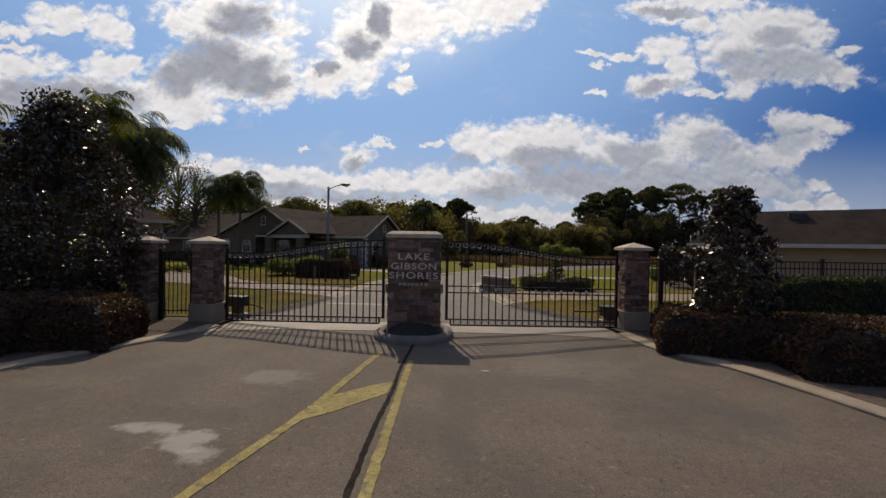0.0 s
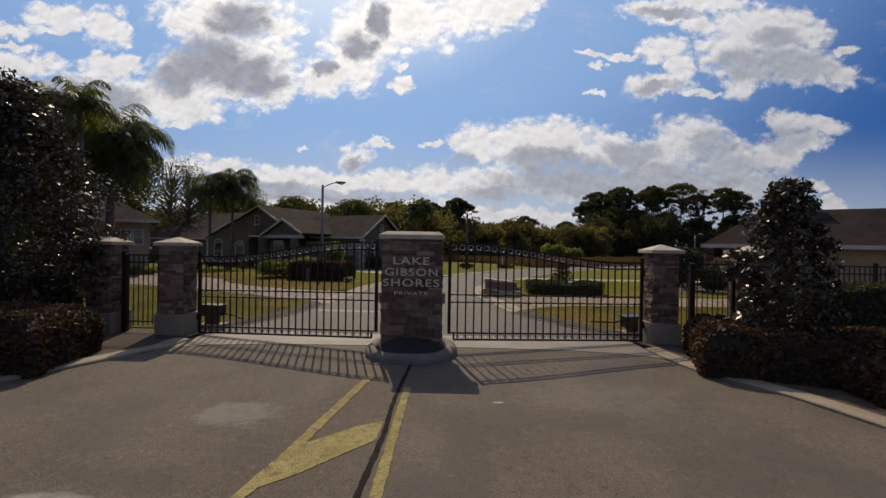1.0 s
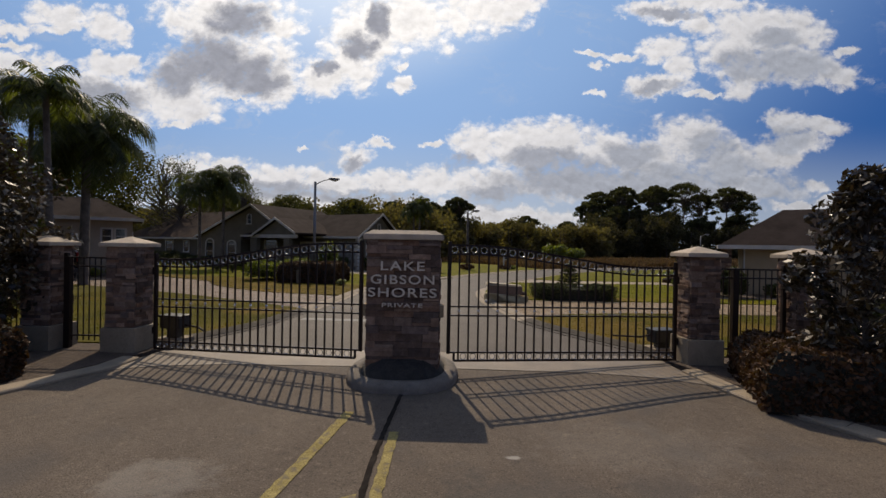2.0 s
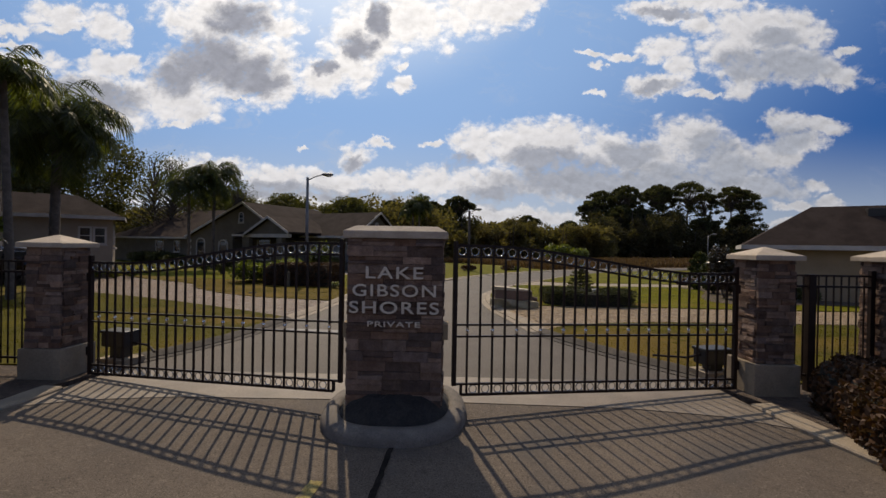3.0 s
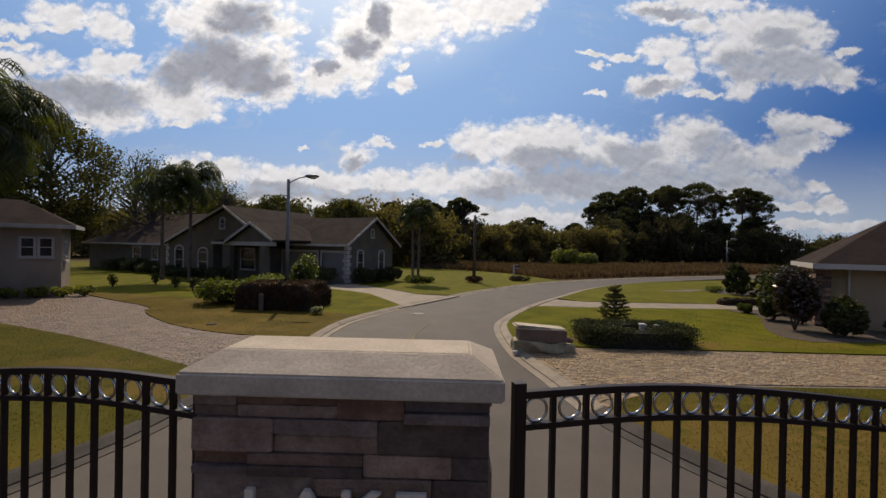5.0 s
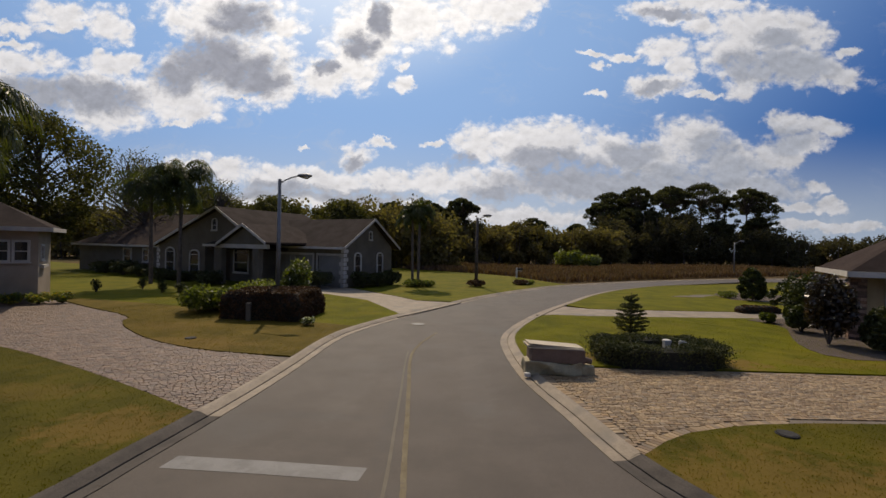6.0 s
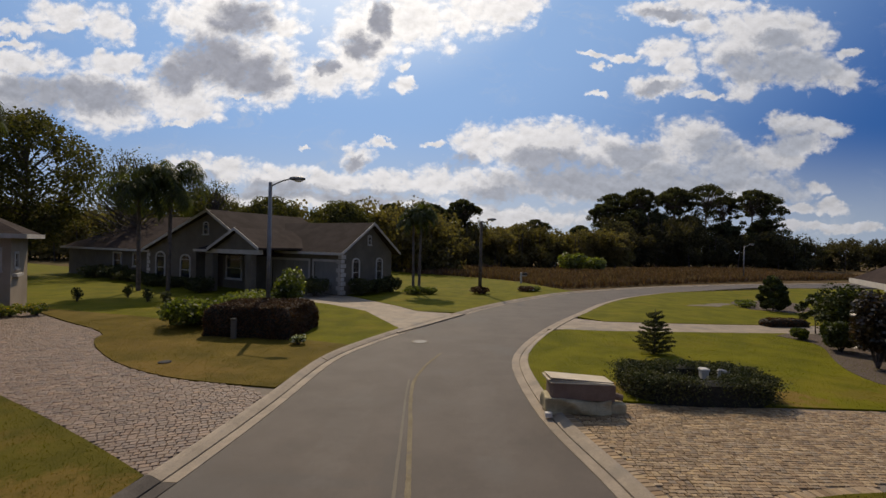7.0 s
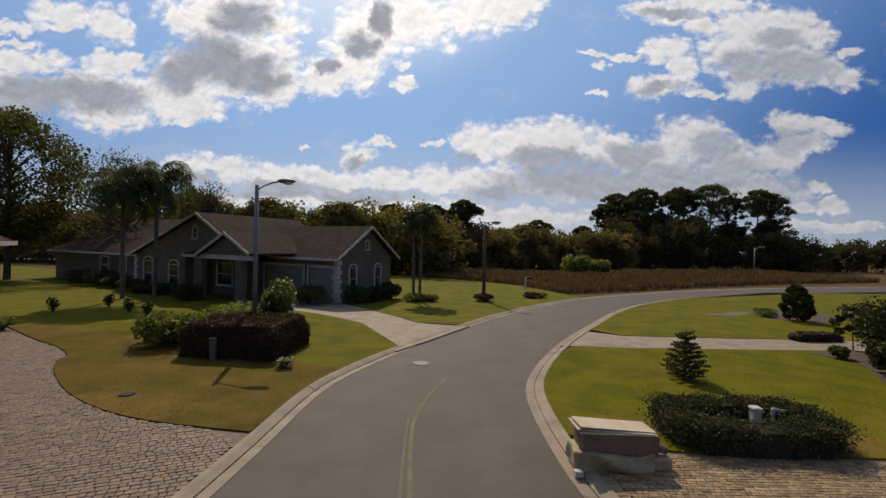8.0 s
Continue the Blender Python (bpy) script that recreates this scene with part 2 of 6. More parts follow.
    if translucent:
        glow = k.add("ShaderNodeBsdfTranslucent")
        k.link(k.mix(1.0, colour, (1.5, 1.6, 0.6), "MULTIPLY"), glow.inputs[0])
        join = k.add("ShaderNodeMixShader")
        join.inputs[0].default_value = translucent
        k.link(shader.outputs[0], join.inputs[1]), k.link(glow.outputs[0], join.inputs[2])
        k.link(join.outputs[0], out.inputs[0])
    else:
        k.link(shader.outputs[0], out.inputs[0])
    return m


M = {}
BURNT = (0.165, 0.100, 0.026)
WORN = ((BURNT, 8.1, 11.9, 1.1, 0.8, 0.8), (BURNT, 3.6, 12.4, 1.2, 0.9, 0.75), (BURNT, 11.0, 12.2, 2.2, 0.7, 0.4))
SCORCHED = ((BURNT, 4.9, 4.6, 2.6, 2.8, 0.55), (BURNT, 8.5, 5.2, 3.5, 1.6, 0.4), (BURNT, -5.2, 6.7, 1.4, 1.0, 0.6), (BURNT, -8.0, 8.2, 1.8, 0.7, 0.3))
TANNED = ((BURNT, -7.6, 12.7, 2.6, 1.2, 0.5), (BURNT, -10.0, 15.2, 2.2, 1.0, 0.35))
PALE, DARK = (0.30, 0.275, 0.24), (0.06, 0.052, 0.045)
M["asphalt"] = material("asphalt", (0.0699, 0.0534, 0.0398), (0.1010, 0.0785, 0.0594), 0.7, 0.78, 0.5, 90, spec=0.4, speck=0.4, grit=0.25, stain=((0.072, 0.063, 0.053), 0.35, 0.6), patches=((DARK, -2.0, 7.6, 1.3, 0.25, 0.35), (PALE, -1.8, 9.5, 0.5, 2.5, 0.04), (PALE, 0.9, 10.5, 0.5, 4.0, 0.04), (DARK, -0.7, 9.0, 0.25, 4.5, 0.3)))
M["forecourt"] = material("forecourt_asphalt", (0.0890, 0.0662, 0.0482), (0.1355, 0.1040, 0.0763), 0.5, 0.86, 0.9, 60, spec=0.35, speck=0.85, grit=0.85, stain=((0.07, 0.06, 0.052), 0.8, 0.55), patches=(
    ((0.36, 0.33, 0.29), -2.5, -5.2, 0.5, 0.2, 0.55), ((0.36, 0.33, 0.29), -1.9, -5.5, 0.42, 0.36, 0.6), ((0.36, 0.33, 0.29), -1.6, -5.8, 0.26, 0.26, 0.5), (PALE, -1.9, -3.2, 0.7, 0.5, 0.28), (DARK, -2.3, -4.75, 0.9, 0.4, 0.5),
    (DARK, 1.0, -4.5, 0.35, 2.2, 0.5), (DARK, 4.0, -4.2, 1.2, 1.4, 0.4), (PALE, 3.0, -2.2, 1.6, 0.8, 0.08), (DARK, -5.0, -4.4, 1.0, 0.8, 0.5), (PALE, 1.47, -2.55, 0.10, 0.05, 0.9)))
M["concrete"] = material("concrete", (0.2358, 0.1860, 0.1295), (0.3317, 0.2652, 0.1878), 1.6, 0.78, 0.35, 70, spec=0.3, speck=0.3, grit=0.3, stain=((0.17, 0.145, 0.115), 0.9, 0.65))
M["threshold"] = material("worn_concrete", (0.1567, 0.1228, 0.0899), (0.2292, 0.1821, 0.1342), 1.2, 0.66, 0.35, 70, spec=0.45, speck=0.3, stain=((0.12, 0.10, 0.08), 0.8, 0.6))
M["worn_rim"] = material("grimy_kerb_concrete", (0.13, 0.112, 0.095), (0.215, 0.185, 0.155), 1.6, 0.85, 0.4, 70, spec=0.25, speck=0.3, grit=0.4, stain=((0.075, 0.065, 0.056), 1.4, 0.6))
M["cast"] = material("cast_stone", (0.4331, 0.3496, 0.2594), (0.5513, 0.4508, 0.3416), 3.0, 0.85, 0.3, 60, spec=0.2, stain=((0.29, 0.245, 0.19), 2.0, 0.45))
M["grass"] = material("lawn_grass", (0.0832, 0.0843, 0.0022), (0.1466, 0.1317, 0.0038), 0.8, 0.9, 0.3, 45, patches=WORN, stain=((0.20, 0.14, 0.018), 0.42, 0.25), spec=0.08, distance=0.03)
M["near_grass"] = material("dull_lawn_grass", (0.0540, 0.0492, 0.0034), (0.0972, 0.0805, 0.0069), 0.8, 0.9, 0.3, 45, patches=SCORCHED, stain=((0.15, 0.095, 0.018), 0.5, 0.4), spec=0.08, distance=0.03)
M["olive_grass"] = material("olive_lawn_grass", (0.0828, 0.0606, 0.0067), (0.1294, 0.0894, 0.0121), 0.8, 0.9, 0.3, 45, patches=TANNED, stain=((0.19, 0.125, 0.03), 0.5, 0.35), spec=0.08, distance=0.03)
M["blade"] = material("grass_blade", (0.0832, 0.0881, 0.0022), (0.1545, 0.1394, 0.0044), 0.8, 0.7, 0.0, 8, patches=WORN, vary=0.1, translucent=0.65, spec=0.03, stain=((0.20, 0.14, 0.02), 0.42, 0.25))
M["near_blade"] = material("dull_grass_blade", (0.0540, 0.0507, 0.0034), (0.0972, 0.0820, 0.0069), 0.8, 0.7, 0.0, 8, patches=SCORCHED, vary=0.1, translucent=0.65, spec=0.03, stain=((0.15, 0.095, 0.018), 0.5, 0.4))
M["olive_blade"] = material("olive_grass_blade", (0.0828, 0.0626, 0.0067), (0.1294, 0.0913, 0.0121), 0.8, 0.7, 0.0, 8, patches=TANNED, vary=0.1, translucent=0.65, spec=0.03, stain=((0.19, 0.125, 0.03), 0.5, 0.35))
M["dry"] = material("dry_field_grass", (0.07225, 0.0493, 0.02295), (0.1445, 0.0952, 0.0442), 0.25, 0.95, 0.8, 14, stain=((0.075, 0.065, 0.024), 0.1, 0.6), spec=0.05, distance=0.05)
M["reed"] = material("dry_reeds", (0.1205, 0.0688, 0.0398), (0.1829, 0.1110, 0.0658), 0.5, 0.95, 0.0, 8, vary=0.22, translucent=0.2, spec=0.05)
M["mulch"] = material("bark_mulch", (0.048, 0.033, 0.023), (0.14, 0.096, 0.066), 9.0, 0.95, 1.0, 40, grit=0.7, distance=0.03)
M["stone"] = material("ledge_stone", (0.1600, 0.1053, 0.0781), (0.2703, 0.1848, 0.1395), 7.0, 0.9, 0.9, 40, vary=0.18, spec=0.2, distance=0.015,
                      palette=((0.62, 0.64, 0.68), (1.0, 0.92, 0.86), (0.80, 0.78, 0.80), (1.35, 1.32, 1.28), (0.9, 0.78, 0.70), (0.55, 0.52, 0.52), (1.1, 1.08, 1.05)))
M["mortar"] = material("dark_mortar", (0.0535, 0.0430, 0.0338), (0.0856, 0.0700, 0.0564), 8.0, 0.95, 0.4, 60)
M["iron"] = material("black_painted_iron", (0.0161, 0.0085, 0.0068), (0.0276, 0.0152, 0.0119), 6.0, 0.45, 0.06, 120, spec=0.25)
# pale ring and collar metals: sun glints on the gate put into base colour
M["ring"] = material("glint_ring_metal", (0.46, 0.45, 0.43), (0.58, 0.57, 0.54), 6.0, 0.2, 0.05, 120, metal=0.95)
M["chrome"] = material("bright_collar_metal", (0.78, 0.76, 0.72), (0.88, 0.86, 0.82), 6.0, 0.16, 0.0, 60, metal=1.0)
M["soil"] = material("dark_soil", (0.012, 0.010, 0.009), (0.03, 0.025, 0.02), 8.0, 0.9, 0.8, 40)
M["letter"] = material("pale_letter", (0.60, 0.51, 0.40), (0.70, 0.61, 0.49), 8.0, 0.55, 0.1, 60)
M["paver"] = material("tumbled_paver", (0.2191, 0.1530, 0.0844), (0.2921, 0.2136, 0.1211), 2.5, 0.62, 0.4, 60, vary=0.12, spec=0.35, palette=((1.22, 1.18, 1.12), (1.0, 0.95, 0.88), (0.74, 0.66, 0.58), (1.1, 0.98, 0.80), (0.92, 0.90, 0.88), (1.3, 1.24, 1.1), (0.86, 0.76, 0.64)))
M["cobble"] = material("brown_paver", (0.1433, 0.0967, 0.0646), (0.1951, 0.1370, 0.0935), 2.5, 0.64, 0.4, 60, vary=0.14, spec=0.4, palette=((1.0, 0.93, 0.88), (0.80, 0.75, 0.76), (1.15, 1.04, 0.92), (0.94, 0.80, 0.72), (1.05, 1.0, 1.0)))
M["sand"] = material("bare_sand", (0.1088, 0.0864, 0.0563), (0.1792, 0.1440, 0.1024), 1.5, 0.95, 0.5, 40)
M["joint"] = material("joint_sand", (0.1344, 0.1042, 0.0739), (0.1814, 0.1445, 0.1042), 4.0, 0.95, 0.3, 60)
M["yellow"] = material("worn_yellow_paint", (0.2376, 0.1848, 0.066), (0.3344, 0.2728, 0.11), 3.0, 0.9, 0.3, 70, spec=0.15, speck=0.8, grit=0.85, stain=((0.15, 0.122, 0.09), 9.0, 0.8))
M["old_yellow"] = material("faded_yellow_paint", (0.1672, 0.1338, 0.0792), (0.2376, 0.1936, 0.1188), 3.0, 0.9, 0.3, 70, spec=0.15, speck=0.5, grit=0.4, stain=((0.13, 0.108, 0.085), 6.0, 0.7))
M["white_line"] = material("worn_white_paint", (0.1428, 0.1326, 0.1198), (0.2040, 0.1938, 0.1759), 3.0, 0.75, 0.3, 70, stain=((0.17, 0.16, 0.15), 6.0, 0.7))
M["tar"] = material("tar_seam", (0.016, 0.013, 0.011), (0.034, 0.028, 0.024), 5.0, 0.95, 0.3, 60, spec=0.05)
M["dust"] = material("worn_old_paint", (0.1275, 0.1062, 0.07225), (0.1615, 0.136, 0.0935), 2.0, 0.9, 0.2, 60)
M["leaf"] = material("green_leaf", (0.060, 0.074, 0.014), (0.125, 0.138, 0.028), 0.9, 0.55, 0.0, 10, vary=0.35, translucent=0.5, spec=0.35)
M["shrubleaf"] = material("shrub_leaf", (0.0288, 0.0384, 0.0096), (0.0680, 0.0760, 0.0192), 1.2, 0.6, 0.0, 10, vary=0.3, translucent=0.25, spec=0.25)
M["oakleaf"] = material("oak_leaf", (0.0585, 0.0585, 0.0169), (0.1072, 0.0974, 0.0298), 0.25, 0.7, 0.0, 10, vary=0.28, translucent=0.38, spec=0.25)
M["magnolia"] = material("glossy_dark_leaf", (0.0286, 0.0218, 0.0117), (0.0660, 0.0399, 0.0198), 3.0, 0.31, 0.0, 10, vary=0.4, spec=0.45, translucent=0.12)
M["hedge"] = material("hedge_leaf", (0.038, 0.045, 0.016), (0.08, 0.078, 0.027), 2.0, 0.7, 0.0, 10, vary=0.3, translucent=0.18, spec=0.2)
M["redhedge"] = material("bronze_hedge_leaf", (0.0523, 0.0271, 0.0154), (0.1150, 0.0578, 0.0291), 2.5, 0.6, 0.0, 10, vary=0.25, translucent=0.14, spec=0.12)
# near-black core colour: the shade deep inside the hedges put into it
M["dark_core"] = material("hedge_core", (0.012, 0.012, 0.007), (0.028, 0.024, 0.014), 8.0, 0.95, 0.6, 30)
M["palm"] = material("palm_frond", (0.042, 0.052, 0.014), (0.095, 0.105, 0.028), 1.0, 0.5, 0.0, 10, vary=0.3, translucent=0.45, spec=0.3)
M["bark"] = material("bark", (0.055, 0.042, 0.032), (0.13, 0.105, 0.085), 6.0, 0.95, 0.9, 30, distance=0.03)
M["palmbark"] = material("palm_bark", (0.08, 0.063, 0.05), (0.15, 0.12, 0.098), 4.0, 0.95, 0.7, 25, distance=0.02)
M["pine"] = material("pine_needles", (0.050, 0.052, 0.028), (0.092, 0.090, 0.048), 0.3, 0.85, 0.0, 10, vary=0.3, translucent=0.35, spec=0.05)
M["wood"] = material("woodland_leaf", (0.1076, 0.0875, 0.0420), (0.1830, 0.1435, 0.0703), 0.07, 0.9, 0.0, 10, vary=0.16, translucent=0.42, spec=0.05)
M["darkwood"] = material("dark_woodland_leaf", (0.052, 0.046, 0.028), (0.10, 0.085, 0.05), 0.07, 0.9, 0.0, 10, vary=0.25, translucent=0.35, spec=0.05)
M["yellowbush"] = material("yellow_green_leaf", (0.11, 0.13, 0.02), (0.2, 0.21, 0.04), 0.8, 0.6, 0.0, 10, vary=0.3, translucent=0.35)
M["shingle"] = material("roof_shingle", (0.034, 0.024, 0.020), (0.058, 0.042, 0.035), 1.2, 0.95, 0.5, 40, vary=0.1, spec=0.05)
M["siding"] = material("grey_stucco", (0.1050, 0.0874, 0.0640), (0.1450, 0.1209, 0.0881), 1.2, 0.9, 0.2, 60)
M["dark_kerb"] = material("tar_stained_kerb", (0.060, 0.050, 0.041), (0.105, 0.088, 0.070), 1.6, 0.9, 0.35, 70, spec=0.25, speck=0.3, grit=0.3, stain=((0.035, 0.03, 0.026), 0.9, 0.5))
M["beige"] = material("beige_stucco", (0.30, 0.225, 0.14), (0.37, 0.285, 0.185), 0.9, 0.9, 0.25, 60, spec=0.2)
M["cream"] = material("cream_stucco", (0.30, 0.24, 0.178), (0.38, 0.31, 0.235), 0.9, 0.9, 0.25, 60, spec=0.2)
M["trim"] = material("white_trim", (0.42, 0.385, 0.34), (0.54, 0.50, 0.45), 2.0, 0.7, 0.1, 60, spec=0.3)
M["garage"] = material("grey_garage_door", (0.19, 0.18, 0.165), (0.235, 0.225, 0.205), 1.0, 0.65, 0.1, 60)
M["glass"] = material("window_glass", (0.018, 0.020, 0.023), (0.03, 0.033, 0.037), 1.0, 0.07, 0.0, 20, spec=0.8)
M["door"] = material("dark_door", (0.035, 0.022, 0.015), (0.06, 0.04, 0.028), 3.0, 0.5, 0.1, 40)
M["galv"] = material("galvanised_metal", (0.1612, 0.1581, 0.1550), (0.2232, 0.2170, 0.2108), 3.0, 0.55, 0.1, 60, metal=0.6)
M["lens"] = material("lamp_lens", (0.45, 0.45, 0.42), (0.55, 0.55, 0.52), 3.0, 0.2, 0.0, 20)
M["black"] = material("black_plastic", (0.012, 0.012, 0.013), (0.02, 0.02, 0.021), 5.0, 0.45, 0.1, 60)
M["pvc"] = material("white_plastic", (0.46, 0.43, 0.38), (0.56, 0.53, 0.48), 5.0, 0.6, 0.05, 60)
M["card"] = material("brown_cardboard", (0.1312, 0.0836, 0.0588), (0.1886, 0.1254, 0.0903), 3.0, 0.85, 0.3, 50)
M["foam"] = material("cream_padding", (0.28, 0.235, 0.135), (0.44, 0.375, 0.235), 4.0, 0.9, 0.5, 40)
M["board"] = material("pale_board", (0.45, 0.37, 0.25), (0.56, 0.47, 0.34), 3.0, 0.8, 0.3, 50)
M["petal"] = material("white_petal", (0.65, 0.63, 0.58), (0.8, 0.78, 0.72), 6.0, 0.6, 0.0, 10, translucent=0.3)
M["bloom"] = material("yellow_bloom", (0.45, 0.31, 0.02), (0.6, 0.45, 0.05), 6.0, 0.6, 0.0, 10, translucent=0.3)
M["carpaint"] = material("dark_car_paint", (0.022, 0.010, 0.010), (0.03, 0.014, 0.014), 2.0, 0.22, 0.0, 60, spec=0.6)
M["rubber"] = material("tyre_rubber", (0.016, 0.015, 0.014), (0.026, 0.025, 0.024), 6.0, 0.85, 0.2, 40)
M["tail"] = material("red_lamp_lens", (0.20, 0.012, 0.010), (0.28, 0.02, 0.015), 4.0, 0.15, 0.0, 40, spec=0.7)
M["manhole"] = material("cast_iron_lid", (0.10, 0.098, 0.094), (0.17, 0.165, 0.158), 8.0, 0.6, 0.4, 60, metal=0.5)


# ---- helpers for meshes ----
def part(name, bm, mat, parent=None, label="", at=None, smooth=False):
    """Links a bmesh as one mesh object under a thing or a part."""
    me = bpy.data.meshes.new(name)
    bm.to_mesh(me)
    bm.free()
    return child(name, me, mat, parent, label, at, smooth)


def child(name, me, mat=None, parent=None, label="", at=None, smooth=False):
    if mat is not None and not me.materials:
        me.materials.append(mat)
    if smooth:
        me.shade_smooth()
    ob = new(name, me)
    ob.parent = parent
    if at is not None:
        ob.matrix_basis = at
    if label:
        ob["label"] = label
    return ob


def thing(name, label, category, m=None, group="", kind=""):
    ob = tagged(new(name), label, category, group, kind)
    ob.empty_display_size = 0.2
    if m is not None:
        ob.matrix_basis = m
    return ob


def box(bm, x0, x1, y0, y1, z0, z1, bevel=0.0):
    made = bmesh.ops.create_cube(bm, size=1.0, matrix=Matrix.Translation(((x0 + x1) / 2, (y0 + y1) / 2, (z0 + z1) / 2))
                                 @ Matrix.Diagonal((x1 - x0, y1 - y0, z1 - z0, 1)))
    if bevel:
        edges = {e for vert in made["verts"] for e in vert.link_edges}
        bmesh.ops.bevel(bm, geom=list(edges), offset=bevel, segments=2, affect="EDGES", profile=0.6)
    return bm


def boxed(*sizes, bevel=0.0):
    return box(bmesh.new(), *sizes, bevel=bevel)


def tube(bm, a, b, r0, r1=None, sides=8, caps=True):
    """A tapered rod from a to b."""
    a, b = Vector(a), Vector(b)
    r1 = r0 if r1 is None else r1
    turn = (b - a).to_track_quat("Z", "Y").to_matrix().to_4x4()
    bmesh.ops.create_cone(bm, cap_ends=caps, segments=sides, radius1=r0, radius2=r1, depth=(b - a).length,
                          matrix=Matrix.Translation((a + b) / 2) @ turn)
    return bm


def ring_mesh(name, big, small, mat, segments=16, sides=6):
    bm = bmesh.new()
    rows = []
    for i in range(segments):
        p = 2 * math.pi * i / segments
        rows.append([bm.verts.new(((big + small * math.cos(q)) * math.cos(p), small * math.sin(q), (big + small * math.cos(q)) * math.sin(p)))
                     for q in (2 * math.pi * j / sides for j in range(sides))])
    for i in range(segments):
        for j in range(sides):
            bm.faces.new((rows[i][j], rows[(i + 1) % segments][j], rows[(i + 1) % segments][(j + 1) % sides], rows[i][(j + 1) % sides]))
    me = bpy.data.meshes.new(name)
    bm.normal_update(), bm.to_mesh(me), bm.free()
    me.materials.append(mat)
    me.shade_smooth()
    return me


def slab(points, z0, z1, bm=None):
    """A flat slab over an outline, from z0 up to z1."""
    bm = bm or bmesh.new()
    low, high = [bm.verts.new((x, y, z0)) for x, y in points], [bm.verts.new((x, y, z1)) for x, y in points]
    top = bm.faces.new(high)
    for i in range(len(points)):
        j = (i + 1) % len(points)
        bm.faces.new((low[i], low[j], high[j], high[i]))
    bmesh.ops.recalc_face_normals(bm, faces=bm.faces)
    if top.normal.z < 0:
        bmesh.ops.reverse_faces(bm, faces=bm.faces)
    return bm


def curve_points(points, step=0.6):
    """A smooth line through points (Catmull-Rom), as plain x, y pairs."""
    p = [Vector(q) for q in points]
    p = [2 * p[0] - p[1], *p, 2 * p[-1] - p[-2]]
    line = []
    for a, b, c, d in zip(p, p[1:], p[2:], p[3:]):
        count = max(1, int((c - b).length / step))
        for i in range(count):
            s = i / count
            line.append(tuple(0.5 * (2 * b + (c - a) * s + (2 * a - 5 * b + 4 * c - d) * s * s + (3 * b - a - 3 * c + d) * s ** 3)))
    return line + [tuple(p[-2])]


def shifted(line, side):
    """The line moved sideways (to its left for positive values)."""
    out = []
    for i, (x, y) in enumerate(line):
        (ax, ay), (bx, by) = line[max(i - 1, 0)], line[min(i + 1, len(line) - 1)]
        size = math.hypot(bx - ax, by - ay) or 1.0
        out.append((x - (by - ay) / size * side, y + (bx - ax) / size * side))
    return out


def swept(line, profile, bm=None):
    """A strip along a line; profile: pairs of sideways offset and height."""
    bm = bm or bmesh.new()
    rows = [[bm.verts.new((x, y, z)) for x, y in shifted(line, side)] for side, z in profile]
    for r, q in zip(rows, rows[1:]):
        for i in range(len(line) - 1):
            bm.faces.new((r[i], r[i + 1], q[i + 1], q[i]))
    bmesh.ops.recalc_face_normals(bm, faces=bm.faces)
    if sum(f.normal.z for f in bm.faces) < 0:
        bmesh.ops.reverse_faces(bm, faces=bm.faces)
    return bm


def inside(x, y, outline):
    hit = False
    for (ax, ay), (bx, by) in zip(outline, outline[1:] + outline[:1]):
        if (ay > y) != (by > y) and x < (bx - ax) * (y - ay) / (by - ay) + ax:
            hit = not hit
    return hit


def leaves(name, centres, sizes, seed=1, droop=0.0, long=1.6, normals=None):
    """A mesh of many small folded leaves, one at each centre."""
    rng = np.random.default_rng(seed)
    c = np.asarray(centres, float)
    k = len(c)
    size = np.asarray(sizes, float) * np.ones(k) * rng.uniform(0.7, 1.3, k)
    a = rng.normal(size=(k, 3))
    a[:, 2] -= droop
    if normals is not None:
        a += np.asarray(normals) * 0.9
    a /= np.linalg.norm(a, axis=1)[:, None]
    b = np.cross(a, rng.normal(size=(k, 3)))
    b /= np.linalg.norm(b, axis=1)[:, None] + 1e-9
    up = np.cross(a, b)
    a, b, up = a * (size * long / 2)[:, None], b * (size / 2)[:, None], up * (size * 0.15)[:, None]
    verts = np.stack([c - a, c + b + up, c + a, c - b + up], 1).reshape(-1, 3)
    me = bpy.data.meshes.new(name)
    me.vertices.add(4 * k), me.loops.add(4 * k), me.polygons.add(k)
    me.vertices.foreach_set("co", verts.ravel())
    me.loops.foreach_set("vertex_index", np.arange(4 * k, dtype=np.int32))
    me.polygons.foreach_set("loop_start", np.arange(0, 4 * k, 4, dtype=np.int32))
    me.polygons.foreach_set("loop_total", np.full(k, 4, dtype=np.int32))
    me.update(calc_edges=True)
    return me


def merged(name, parts):
    """One mesh out of (vertices, quads) pairs."""
    verts, faces = [], []
    for v, f in parts:
        faces += [tuple(i + len(verts) for i in q) for q in f]
        verts += list(v)
    me = bpy.data.meshes.new(name)
    me.from_pydata([tuple(v) for v in verts], [], faces)
    return me


